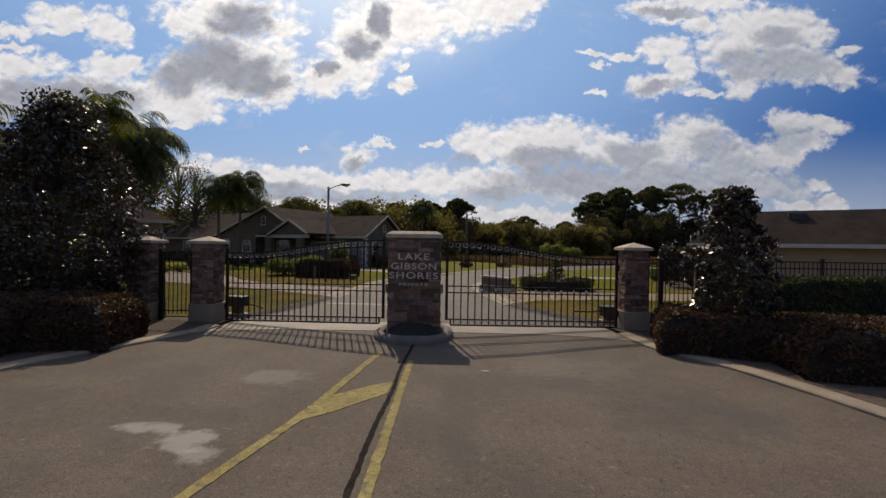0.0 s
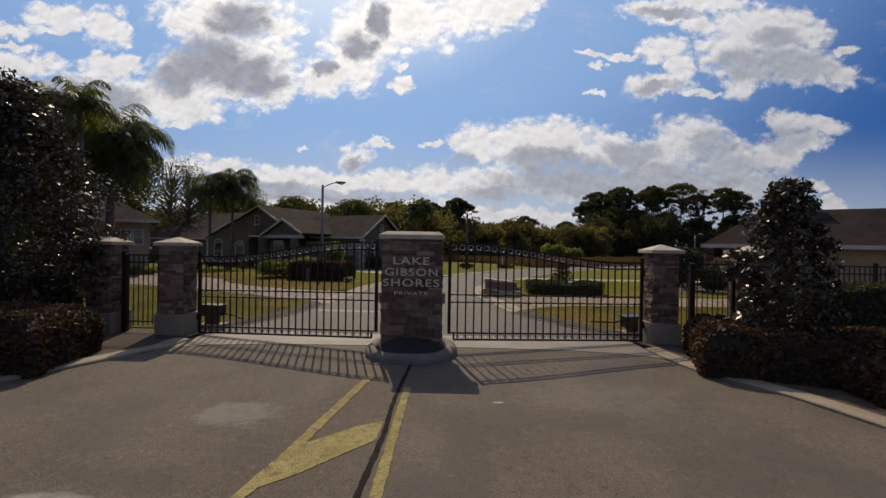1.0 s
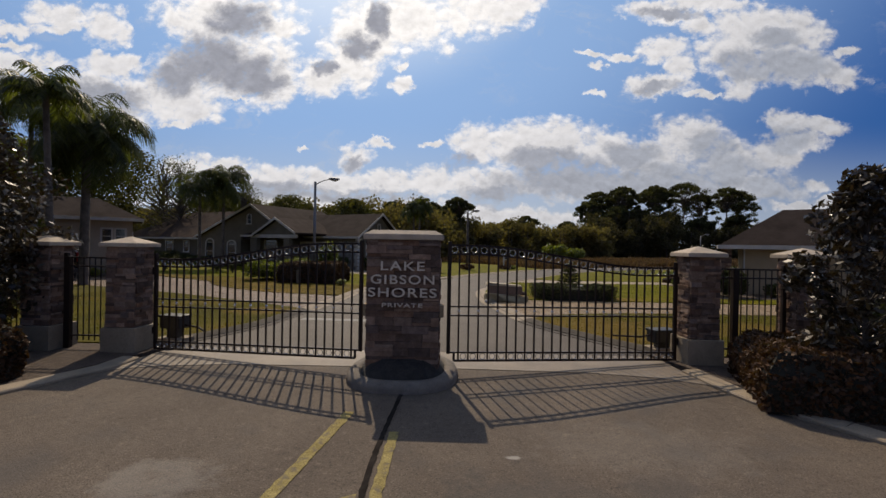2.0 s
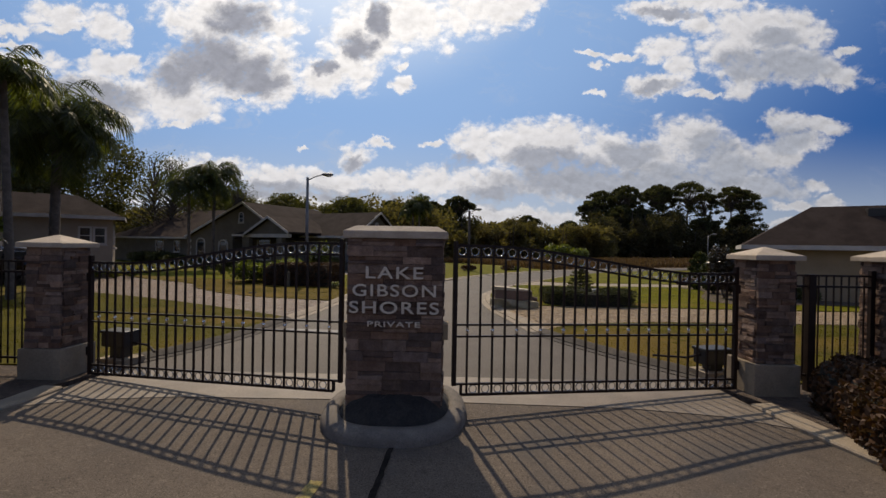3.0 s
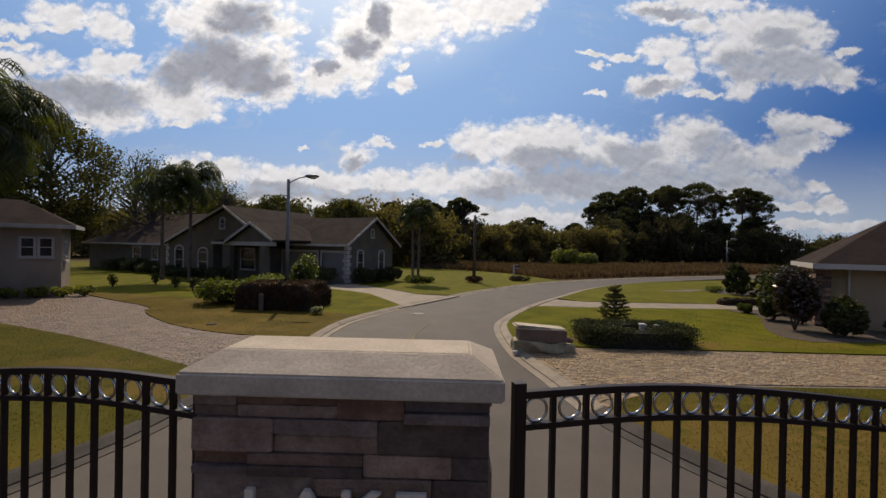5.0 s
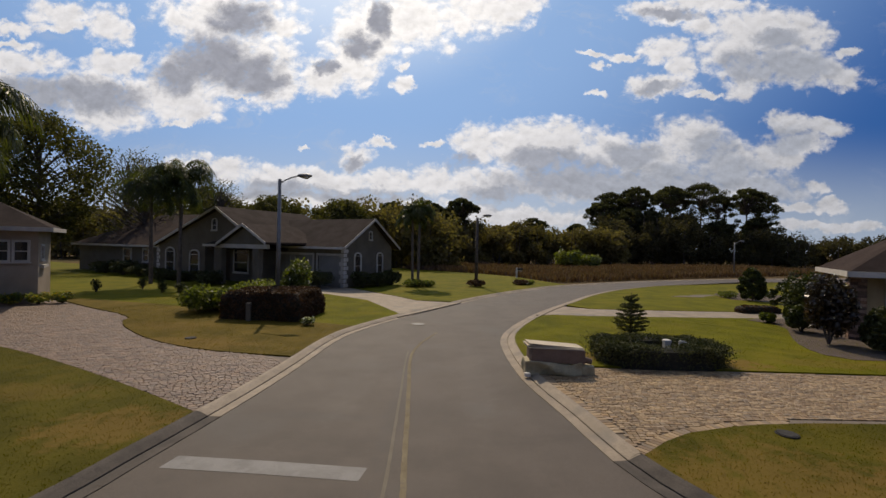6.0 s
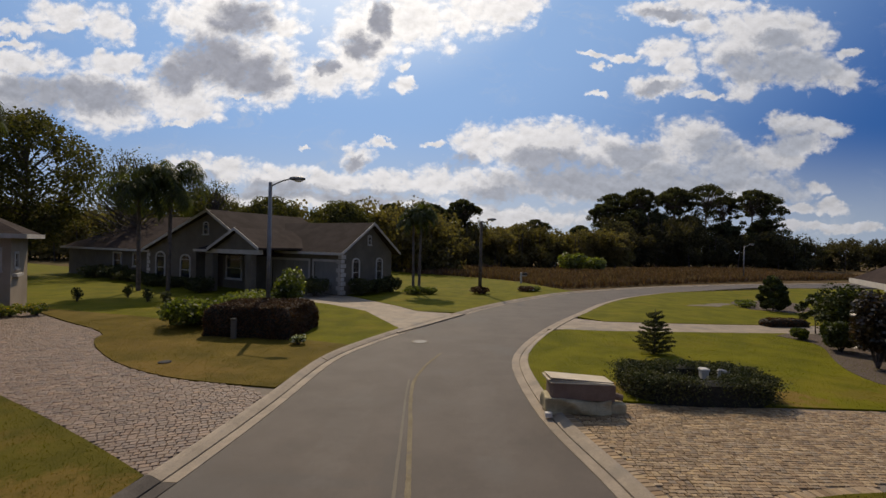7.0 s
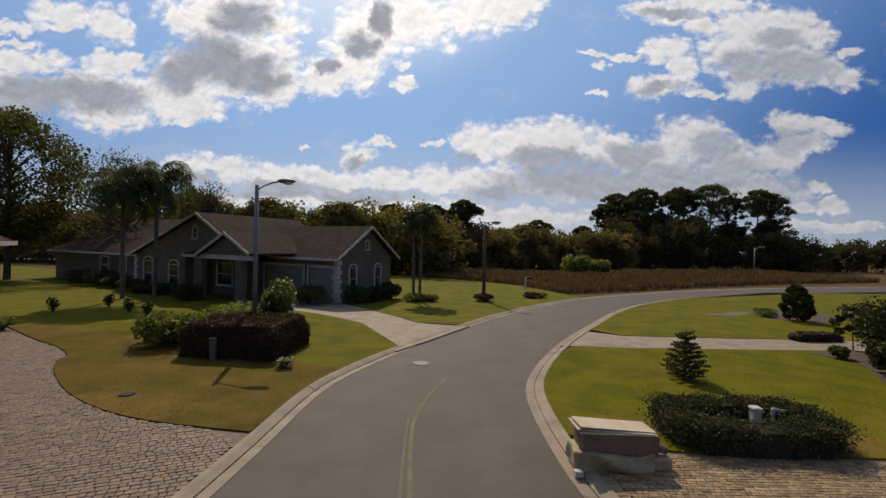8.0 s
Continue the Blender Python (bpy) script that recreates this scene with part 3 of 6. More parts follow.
# ---- ground, road, kerbs, drives, lawns ----
EDGE_L = curve_points([(-5.15, 1.9), (-4.6, 3.0), (-4.1, 4.5), (-3.95, 5.7), (-3.75, 7.4), (-3.58, 9.3), (-3.48, 11.0), (-3.32, 14.24), (-2.65, 16.6), (-1.32, 19.75), (0.0, 22.4),
                       (2.4, 26.95), (5.86, 32.1), (10.3, 37.1), (20.9, 44.7), (36.8, 52.4), (60.0, 60.0), (95.0, 67.0)])
EDGE_R = curve_points([(5.1, 1.9), (4.2, 3.2), (3.25, 4.9), (2.75, 6.2), (2.45, 7.9), (2.08, 9.7), (1.93, 11.2), (1.88, 13.2), (2.0, 14.85), (2.44, 16.5), (3.33, 18.75), (4.8, 21.8),
                       (6.86, 25.4), (10.0, 30.6), (14.2, 35.6), (21.0, 40.8), (37.0, 48.0), (60.0, 55.0), (95.0, 61.5)])
ground = tagged(part("ground", slab([(-900, -700), (900, -700), (900, 1500), (-900, 1500)], -0.30, -0.10), M["dry"]), "flat dry brownish grassland reaching the horizon", "ground", kind="structure")
road = tagged(part("road", slab(EDGE_L + EDGE_R[::-1], -0.2, 0.0), M["asphalt"]), "worn grey asphalt road bending to the right", "road", kind="structure")
forecourt = tagged(part("forecourt", slab([(-5.15, 1.9), (-4.95, 0.6), (-5.55, -1.2), (-6.2, -2.8), (-6.6, -4.2), (-7.4, -8), (-8.2, -14), (-8.5, -30), (8.8, -30), (8.6, -14), (7.4, -8),
                                          (6.45, -4.5), (6.3, -3.6), (5.9, -2.1), (5.2, -0.7), (4.95, 0.6), (5.1, 1.9)], -0.2, -0.004), M["forecourt"]),
                   "brown-grey stained asphalt forecourt before the gate", "pavement", kind="structure")
part("apron", slab([(-5.1, 0.15), (-4.4, 0.5), (-3.2, 0.72), (-0.9, 0.78), (0.9, 0.78), (3.2, 0.72), (4.4, 0.5), (5.05, 0.15), (5.0, 2.0), (-5.0, 2.0)], -0.1, 0.006), M["threshold"], road, "pale concrete threshold under the gate")

KERB = [(0.0, -0.12), (0.0, 0.012), (0.22, 0.002), (0.225, -0.02), (0.24, -0.02), (0.245, 0.012), (0.38, 0.07), (0.44, 0.085), (0.48, 0.085), (0.48, -0.12)]


def kerb(line, side, label, mat=None, length=3.05):
    """A gutter kerb cast in lengths with open joints."""
    whole = thing("kerb", label, "kerb", kind="structure")
    start, run, last = 0, 0.0, len(line) - 1
    for i in range(1, len(line)):
        run += math.dist(line[i - 1], line[i])
        if run >= length or i == last:
            piece = [Vector(q) for q in line[start:i + 1]]
            piece[-1] = piece[-1] + (piece[-2] - piece[-1]).normalized() * 0.012
            part("kerb_segment", swept([tuple(q) for q in piece], [(o * side, z) for o, z in KERB]), mat or M["concrete"], whole)
            start, run = i, 0.0
    return whole


def cut(line, y0, y1):
    return [p for p in line if y0 <= p[1] <= y1]


SPLIT_L, SPLIT_R = next(i for i, p in enumerate(EDGE_L) if p[1] > 7.2), next(i for i, p in enumerate(EDGE_R) if p[1] > 5.9)
kerb(cut(EDGE_L[SPLIT_L:], 1.8, 62), 1, "pale concrete gutter kerb along the lawn side")
kerb(cut(EDGE_R[SPLIT_R:], 1.8, 58), -1, "pale concrete gutter kerb round the inside of the bend")
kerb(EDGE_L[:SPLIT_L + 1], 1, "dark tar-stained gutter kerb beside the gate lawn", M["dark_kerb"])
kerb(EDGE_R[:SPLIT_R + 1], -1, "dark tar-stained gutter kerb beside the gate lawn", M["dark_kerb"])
FRONT_R = curve_points([(5.0, 0.9), (5.2, -0.7), (5.9, -2.1), (6.3, -3.6), (6.5, -4.6), (7.4, -8), (8.6, -14)], 0.4)
FRONT_L = curve_points([(-5.0, 0.9), (-5.0, 0.2), (-5.6, -1.25), (-6.2, -2.8), (-6.6, -4.2), (-7.4, -8), (-8.2, -14)], 0.4)
RIBBON = [(0.0, -0.1), (0.0, 0.03), (0.02, 0.05), (0.3, 0.06), (0.32, -0.1)]
for line, side in ((FRONT_R, 1), (FRONT_L, -1)):
    ribbon = thing("edging", "narrow pale concrete edging strip beside the hedge bed", "kerb", kind="structure")
    for i in range(0, len(line) - 1, 6):
        part("edging_length", swept(line[i:i + 7], [(o * side, z) for o, z in RIBBON]), M["concrete"], ribbon)


OUT_L, OUT_R = shifted(EDGE_L, 0.46), shifted(EDGE_R, -0.46)
L_NEAR = [(-4.26, 7.44), (-5.29, 8.07), (-7.41, 9.28), (-9.96, 10.62), (-12.81, 11.89), (-24.0, 16.5)]
L_FAR = [(-4.0, 11.5), (-5.02, 11.64), (-6.35, 11.88), (-7.74, 12.39), (-9.38, 13.37), (-11.13, 14.88), (-12.07, 15.98), (-12.31, 16.65), (-13.6, 17.7), (-15.5, 18.8), (-19.3, 21.2), (-20.4, 21.5)]
R_NEAR = [(3.25, 6.3), (3.8, 6.8), (4.36, 7.17), (5.3, 7.5), (6.5, 7.72), (8.5, 7.83), (14.0, 8.0)]
R_FAR = [(2.5, 11.25), (4.2, 11.28), (7.54, 11.26), (14.0, 11.2)]


def lawn(points, label, mat="grass", top=0.075):
    return tagged(part("lawn", slab(points, -0.12, top), M[mat]), label, "lawn", kind="structure")


lawn([(-5.75, 1.9)] + cut(OUT_L, 2.2, 7.4) + curve_points(L_NEAR) + [(-60, 30), (-60, 1.9)], "short dull green lawn beside the gate, yellowing at the drive", "near_grass")
CORNER = next(i for i, p in enumerate(OUT_L) if p[1] > 15.7)
SEAM = [(-5.6, 16.9), (-8.6, 18.6), (-14.0, 20.6), (-20.4, 22.2)]      # where the olive lawn meets the green one, behind the clipped hedge
lawn(cut(OUT_L[:CORNER + 1], 11.6, 20) + SEAM + curve_points(L_FAR)[::-1], "olive and tan lawn beside the cobble drive", "olive_grass")
lawn(cut(OUT_L[CORNER:], 1.0, 19.9) + [(-4.39, 23.97), (-7.37, 26.47), (-9.64, 27.54), (-12.0, 28.6), (-12.8, 36.0), (-60, 60), (-60, 26), (-24, 22.6)] + SEAM[::-1],
     "bright green lawn before the grey house")
lawn(cut(OUT_L, 23.9, 37.5) + [(9.2, 39.5), (6.8, 46.5), (2, 52), (-6, 58), (-14, 62), (-14, 36.0), (-6.9, 30.6), (-3.06, 26.25), (-1.71, 24.39)], "bright green lawn beside the grey house")
lawn([(5.7, 1.9)] + cut(OUT_R, 2.2, 6.2) + curve_points(R_NEAR) + [(40, 8.6), (40, 1.9)], "short lawn beside the gate, mostly burnt brown", "near_grass")
lawn(cut(OUT_R, 11.4, 20.2) + [(4.95, 20.2), (6.52, 20.05), (10.98, 20.33), (15.14, 20.66), (40, 21.5), (40, 11.2), (14.0, 11.2), (7.54, 11.26), (4.2, 11.28)],
     "bright green lawn round the small conifer")
lawn(cut(OUT_R, 23.6, 47.5) + [(30, 46), (44, 48), (50, 23.4), (17.3, 22.94), (12.41, 22.63), (7.45, 22.6)], "wide green lawn inside the bend")

tagged(part("sand_bed", slab(curve_points([(15.0, 29.7), (15.7, 30.3), (16.5, 30.5), (17.3, 31.2), (18.7, 31.5), (18.5, 30.9), (17.5, 30.2), (17.0, 29.6), (16.2, 29.7), (15.0, 29.7)], 0.3)[:-1], -0.1, 0.082), M["sand"]), "bare sandy planting bed in the far lawn", "planting bed", kind="structure")
tagged(part("mulch_bed", slab(curve_points([(18.3, 28.6), (18.6, 30.4), (19.4, 32.4), (21.5, 33.6), (24.0, 33.0), (22.6, 29.6), (20.2, 27.5), (18.3, 28.6)], 0.5)[:-1], -0.1, 0.086), M["mulch"]), "dark mulched planting bed in the far lawn", "planting bed", kind="structure")
tagged(part("mulch_bed", slab(curve_points([(13.62, 19.95), (14.05, 19.1), (13.9, 18.0), (12.6, 15.9), (11.87, 14.5), (11.6, 13.3), (12.0, 12.75), (13.2, 12.75), (16.0, 12.9), (21.0, 12.9)], 0.5) + [(21.0, 15.0), (16.6, 20.5), (14.6, 20.6)], -0.1, 0.086), M["mulch"]), "dark mulched bed along the beige house", "planting bed", kind="structure")
tagged(part("driveway", slab(cut(EDGE_L, 19.9, 24.0)[::-1] + [(-2.0, 18.6), (-4.9, 23.5), (-7.37, 26.3), (-9.64, 27.4), (-14, 30.0), (-14, 36), (-6.9, 30.6), (-3.06, 26.25), (-1.71, 24.39), (0.3, 23.9)],
                                              -0.12, 0.055), M["concrete"]), "pale paved driveway to the grey house's garage", "driveway", kind="structure")
tagged(part("driveway", slab([(4.2, 20.2), (4.95, 20.22), (6.52, 20.07), (10.98, 20.35), (15.14, 20.68), (24, 21.0), (24, 23.2), (17.3, 22.92), (12.41, 22.61), (7.45, 22.58), (6.0, 23.5)],
                                               -0.12, 0.055), M["concrete"]), "pale narrow driveway crossing the lawn", "driveway", kind="structure")
DRIVE_L = cut(OUT_L, 7.4, 11.6) + curve_points(L_FAR) + [(-30, 24), (-40, 24)] + curve_points(L_NEAR)[::-1]
DRIVE_R = cut(OUT_R, 6.25, 11.3) + R_FAR + [(30, 11.2), (30, 8.3)] + curve_points(R_NEAR)[::-1]
drive_left = tagged(part("driveway", slab(DRIVE_L, -0.12, 0.035), M["joint"]), "brown tumbled cobble driveway beside the lawn island", "driveway", kind="structure")
drive_right = tagged(part("driveway", slab(DRIVE_R, -0.12, 0.035), M["joint"]), "tan tumbled brick-paver driveway", "driveway", kind="structure")

for name, points in (("planting_bed", [(4.9, 2.0), (5.22, 0.9), (5.42, -0.7), (6.1, -2.0), (6.5, -3.6), (6.7, -4.6), (7.6, -8), (8.8, -14), (30, -14), (30, 2.0)]),
                     ("planting_bed", [(-4.9, 2.0), (-5.22, 0.9), (-5.82, -1.2), (-6.4, -2.8), (-6.8, -4.2), (-7.6, -8), (-8.4, -14), (-30, -14), (-30, 2.0)])):
    tagged(part(name, slab(points, -0.12, 0.05), M["mulch"]), "dark bark-mulched planting bed", "planting bed", kind="structure")


def painted(name, line, width, mat, label, parent, z=0.004, ragged=0.16):
    """A painted stripe along a line, with worn uneven edges."""
    fine = [tuple(Vector(p).lerp(Vector(q), i / 6)) for p, q in zip(line, line[1:]) for i in range(6)] + [line[-1]]
    bm = bmesh.new()
    rows = []
    for side in (-1, 1):
        spots = shifted(fine, side * width / 2)
        rows.append([bm.verts.new((x + width * ragged * noise.noise((x * 9, y * 9, side)), y, z)) for x, y in spots])
    for i in range(len(fine) - 1):
        bm.faces.new((rows[0][i], rows[0][i + 1], rows[1][i + 1], rows[1][i]))
    bmesh.ops.recalc_face_normals(bm, faces=bm.faces)
    if sum(f.normal.z for f in bm.faces) < 0:
        bmesh.ops.reverse_faces(bm, faces=bm.faces)
    return part(name, bm, mat, parent, label)


painted("lane_line", curve_points([(-0.2, 3.0), (-0.2, 4.66), (-0.3, 5.87), (-0.45, 7.7), (-0.62, 9.7), (-0.76, 11.2), (-0.80, 12.6), (-0.58, 14.15), (-0.2, 15.6)], 0.3), 0.085, M["old_yellow"], "worn yellow centre line", road)
painted("faded_line", curve_points([(-0.45, 3.0), (-0.48, 5.1), (-0.6, 7.1), (-0.74, 9.2), (-0.88, 11.2), (-0.95, 12.7)], 0.3), 0.05, M["dust"], "faded older line", road)
painted("stop_bar", [(-3.62, 5.77), (-2.2, 5.70), (-0.83, 5.6)], 0.36, M["white_line"], "worn white stop bar", road)
painted("lane_line", curve_points([(-1.75, -9.0), (-1.3, -6.57), (-0.92, -4.73), (-0.7, -3.0), (-0.51, -1.4)], 0.3), 0.13, M["yellow"], "worn yellow line", forecourt)
painted("lane_line", curve_points([(0.24, -9.5), (0.21, -6.48), (0.18, -4.0), (0.16, -2.0)], 0.3), 0.11, M["yellow"], "worn yellow centre line", forecourt)
painted("tar_seam", curve_points([(0.04, -9.5), (0.05, -6.5), (0.03, -5.0), (0.06, -3.6), (0.03, -2.6), (0.08, -0.6)], 0.3), 0.062, M["tar"], "black tar seam", forecourt, ragged=0.3)
part("chevron_paint", slab([(-0.95, -4.95), (-0.6, -4.62), (-0.28, -4.2), (0.0, -3.86), (0.0, -3.32), (-0.3, -3.5), (-0.55, -3.78), (-0.80, -4.02)], -0.05, 0.003), M["yellow"], forecourt, "worn yellow painted wedge")


manhole = tagged(thing("manhole", "round cast-iron manhole cover with a pale concrete collar", "manhole", pose(-1.02, 17.25, 0)))
bm = bmesh.new()
bmesh.ops.create_cone(bm, cap_ends=True, segments=28, radius1=0.31, radius2=0.31, depth=0.03, matrix=Matrix.Translation((0, 0, -0.008)))
part("collar", bm, M["dust"], manhole)
bm = bmesh.new()
bmesh.ops.create_cone(bm, cap_ends=True, segments=28, radius1=0.25, radius2=0.24, depth=0.03, matrix=Matrix.Translation((0, 0, -0.003)))
part("lid", bm, M["manhole"], manhole)
for x, y in ((-7.85, 13.3), (6.0, 7.2)):
    lid = tagged(thing("manhole", "small dark round cover set in the lawn", "manhole", pose(x, y, 0.075)))
    bm = bmesh.new()
    bmesh.ops.create_cone(bm, cap_ends=True, segments=20, radius1=0.15, radius2=0.14, depth=0.05, matrix=Matrix.Translation((0, 0, 0.005)))
    part("cover", bm, M["soil"], lid)
    child("rim", ring_mesh("rim", 0.16, 0.014, M["soil"], 20), None, lid, at=pose(0, 0, 0.012, 90))


# ---- pillars ----
def unit_stone():
    bm = boxed(-0.5, 0.5, -0.5, 0.5, -0.5, 0.5)
    bmesh.ops.bevel(bm, geom=[e for e in bm.edges if any(abs(v.co.y + 0.5) < 1e-6 for v in e.verts)], offset=0.045, segments=1, affect="EDGES")
    me = bpy.data.meshes.new("stone")
    bm.to_mesh(me), bm.free()
    me.materials.append(M["stone"])
    return me


STONE = unit_stone()


def clad(owner, w, d, z0, z1, course, length, rng, depth=0.05, skew=1.0):
    """Ledge stones on the four faces of a shaft w wide and d deep: courses of whole stones and of pairs laid on one another, some proud."""
    for turn, across, out in ((0, w, d / 2), (180, w, d / 2), (90, d, w / 2), (270, d, w / 2)):
        z = z0
        while z < z1 - 0.02:
            h = min(rng.uniform(*course), z1 - z)
            if z1 - z - h < course[0] * 0.6:
                h = z1 - z
            x = -across / 2 - (0.02 if turn in (0, 180) else -0.03)
            end = -x
            while x < end - 0.01:
                l = rng.uniform(*length)
                if end - x - l < length[0] * 0.7:
                    l = end - x
                share = rng.uniform(0.38, 0.62)
                for low, high in ((0.0, share), (share, 1.0)) if rng.random() < 0.55 else ((0.0, 1.0),):
                    proud = rng.uniform(-0.014, 0.018) + (0.014 if rng.random() < 0.15 else 0.0)
                    child("stone", STONE, None, owner, at=pose(0, 0, 0, 0, 0, turn) @ Matrix.Translation((x + l / 2, -out - proud, z + h * (low + high) / 2)) @ pose(0, 0, 0, rng.uniform(-skew, skew) * 2, 0, rng.uniform(-skew, skew))
                          @ Matrix.Diagonal((l - 0.003, depth, h * (high - low) - 0.003, 1)))
                x += l
            z += h


def cap_mesh(w, d, lip, rise, flat):
    """A cast cap: square lip below, hipped top; flat: part of the top that is level."""
    bm = bmesh.new()
    tiers = [(1.0, 1.0, 0.0), (1.0, 1.0, lip), (flat[0], flat[1], lip + rise)]
    rows = [[bm.verts.new((sx * w / 2 * a, sy * d / 2 * b, z)) for sx, sy in ((-1, -1), (1, -1), (1, 1), (-1, 1))] for a, b, z in tiers]
    for r, q in zip(rows, rows[1:]):
        for i in range(4):
            bm.faces.new((r[i], r[(i + 1) % 4], q[(i + 1) % 4], q[i]))
    bm.faces.new(rows[0][::-1]), bm.faces.new(rows[-1])
    bmesh.ops.bevel(bm, geom=list(bm.edges), offset=0.008, segments=2, affect="EDGES")
    return bm


def side_pillar(x, y, label, seed, group="gate pillars"):
    rng = random.Random(seed)
    p = thing("stone_pillar", label, "pillar", pose(x, y, 0), group)
    part("plinth", box(bmesh.new(), -0.34, 0.34, -0.34, 0.34, -0.05, 0.52, 0.012), M["concrete"], p, "plain concrete plinth")
    part("core", boxed(-0.26, 0.26, -0.26, 0.26, 0.5, 2.1), M["mortar"], p)
    clad(p, 0.52, 0.52, 0.53, 2.09, (0.07, 0.12), (0.10, 0.32), rng, skew=4.0)
    part("cap", cap_mesh(0.74, 0.74, 0.075, 0.13, (0.04, 0.04)), M["cast"], p, "pale hipped cast cap", at=pose(0, 0, 2.09))
    return p


PILLAR_L, PILLAR_R = (-5.63, 1.5), (5.61, 1.57)
side_pillar(*PILLAR_L, "square brown ledge-stone gate pillar with pale cap", 3)
side_pillar(*PILLAR_R, "square brown ledge-stone gate pillar with pale cap", 4)
side_pillar(-7.32, 1.5, "square brown ledge-stone pillar at the fence, pale cap", 5)
side_pillar(7.62, 1.57, "square brown ledge-stone pillar behind the magnolia, pale cap", 6)

sign = thing("sign_pillar", "broad brown stone sign pillar with pale letters and cap", "pillar", pose(0, 0.27, 0))
part("core", boxed(-0.575, 0.575, -0.20, 0.20, -0.05, 2.31), M["mortar"], sign)
clad(sign, 1.16, 0.42, 0.05, 2.30, (0.09, 0.15), (0.14, 0.50), random.Random(11), 0.06)
part("cap", cap_mesh(1.31, 0.55, 0.088, 0.072, (0.80, 0.5)), M["cast"], sign, "pale cast-stone cap", at=pose(0, 0, 2.305))


def lettering(words, height, z, width):
    data = bpy.data.curves.new("lettering", "FONT")
    data.body, data.size, data.align_x, data.extrude, data.space_character = words, height / 0.70, "CENTER", 0.012, 1.15
    data.bevel_depth, data.offset = 0.001, 0.0008 if height > 0.1 else 0.0
    ob = new("lettering", data)
    me = bpy.data.meshes.new_from_object(ob.evaluated_get(bpy.context.evaluated_depsgraph_get()))
    bpy.data.objects.remove(ob)
    xs = [v.co.x for v in me.vertices]
    k = width / (max(xs) - min(xs))
    mid = (max(xs) + min(xs)) / 2
    me.transform(pose(0, -0.282, z, 90) @ Matrix.Diagonal((k, 1, 1, 1)) @ Matrix.Translation((-mid, 0, 0)))
    child("lettering", me, M["letter"], sign, "pale raised capitals")


bpy.context.view_layer.update()
lettering("LAKE", 0.146, 1.805, 0.715)
lettering("GIBSON", 0.146, 1.583, 1.04)
lettering("SHORES", 0.146, 1.37, 1.12)
lettering("PRIVATE", 0.064, 1.203, 0.66)
for x in (-0.64, 0.64):
    part("latch_box", box(bmesh.new(), x - 0.035, x + 0.035, -0.12, 0.12, 1.02, 1.22, 0.006), M["beige"], sign, "beige gate latch box")

# oval kerb round the sign pillar, with dark soil inside
planter = thing("planter_kerb", "rounded concrete kerb round the foot of the sign pillar", "planter", pose(0, 0.36, 0))
oval = [(0.93 * math.copysign(abs(math.cos(q)) ** 0.75, math.cos(q)), 1.05 * math.copysign(abs(math.sin(q)) ** 0.85, math.sin(q))) for q in (2 * math.pi * i / 48 for i in range(49))]
part("rim", swept(oval, [(0.0, -0.05), (0.0, 0.06), (0.03, 0.115), (0.09, 0.15), (0.16, 0.16), (0.21, 0.15), (0.235, 0.12), (0.24, -0.05)]), M["worn_rim"], planter, smooth=True)
bm = bmesh.new()
rings = [[bm.verts.new((x * k, y * k, z)) for x, y in oval[:-1]] for k, z in ((0.86, -0.05), (0.80, 0.09), (0.62, 0.24), (0.45, 0.33), (0.2, 0.36))]
for a, b in zip(rings, rings[1:]):
    for i in range(48):
        bm.faces.new((a[i], a[(i + 1) % 48], b[(i + 1) % 48], b[i]))
bm.faces.new(rings[-1])
for vert in bm.verts:
    vert.co.z += 0.03 * noise.noise(vert.co * 9.0)
part("soil", bm, M["soil"], planter, "dark mounded soil")


# ---- gates ----
RING_TOP, RING_LOW = ring_mesh("ring", 0.056, 0.0075, M["ring"]), ring_mesh("ring", 0.052, 0.0075, M["ring"])


def ease(s):
    return s * s * (3 - 2 * s)


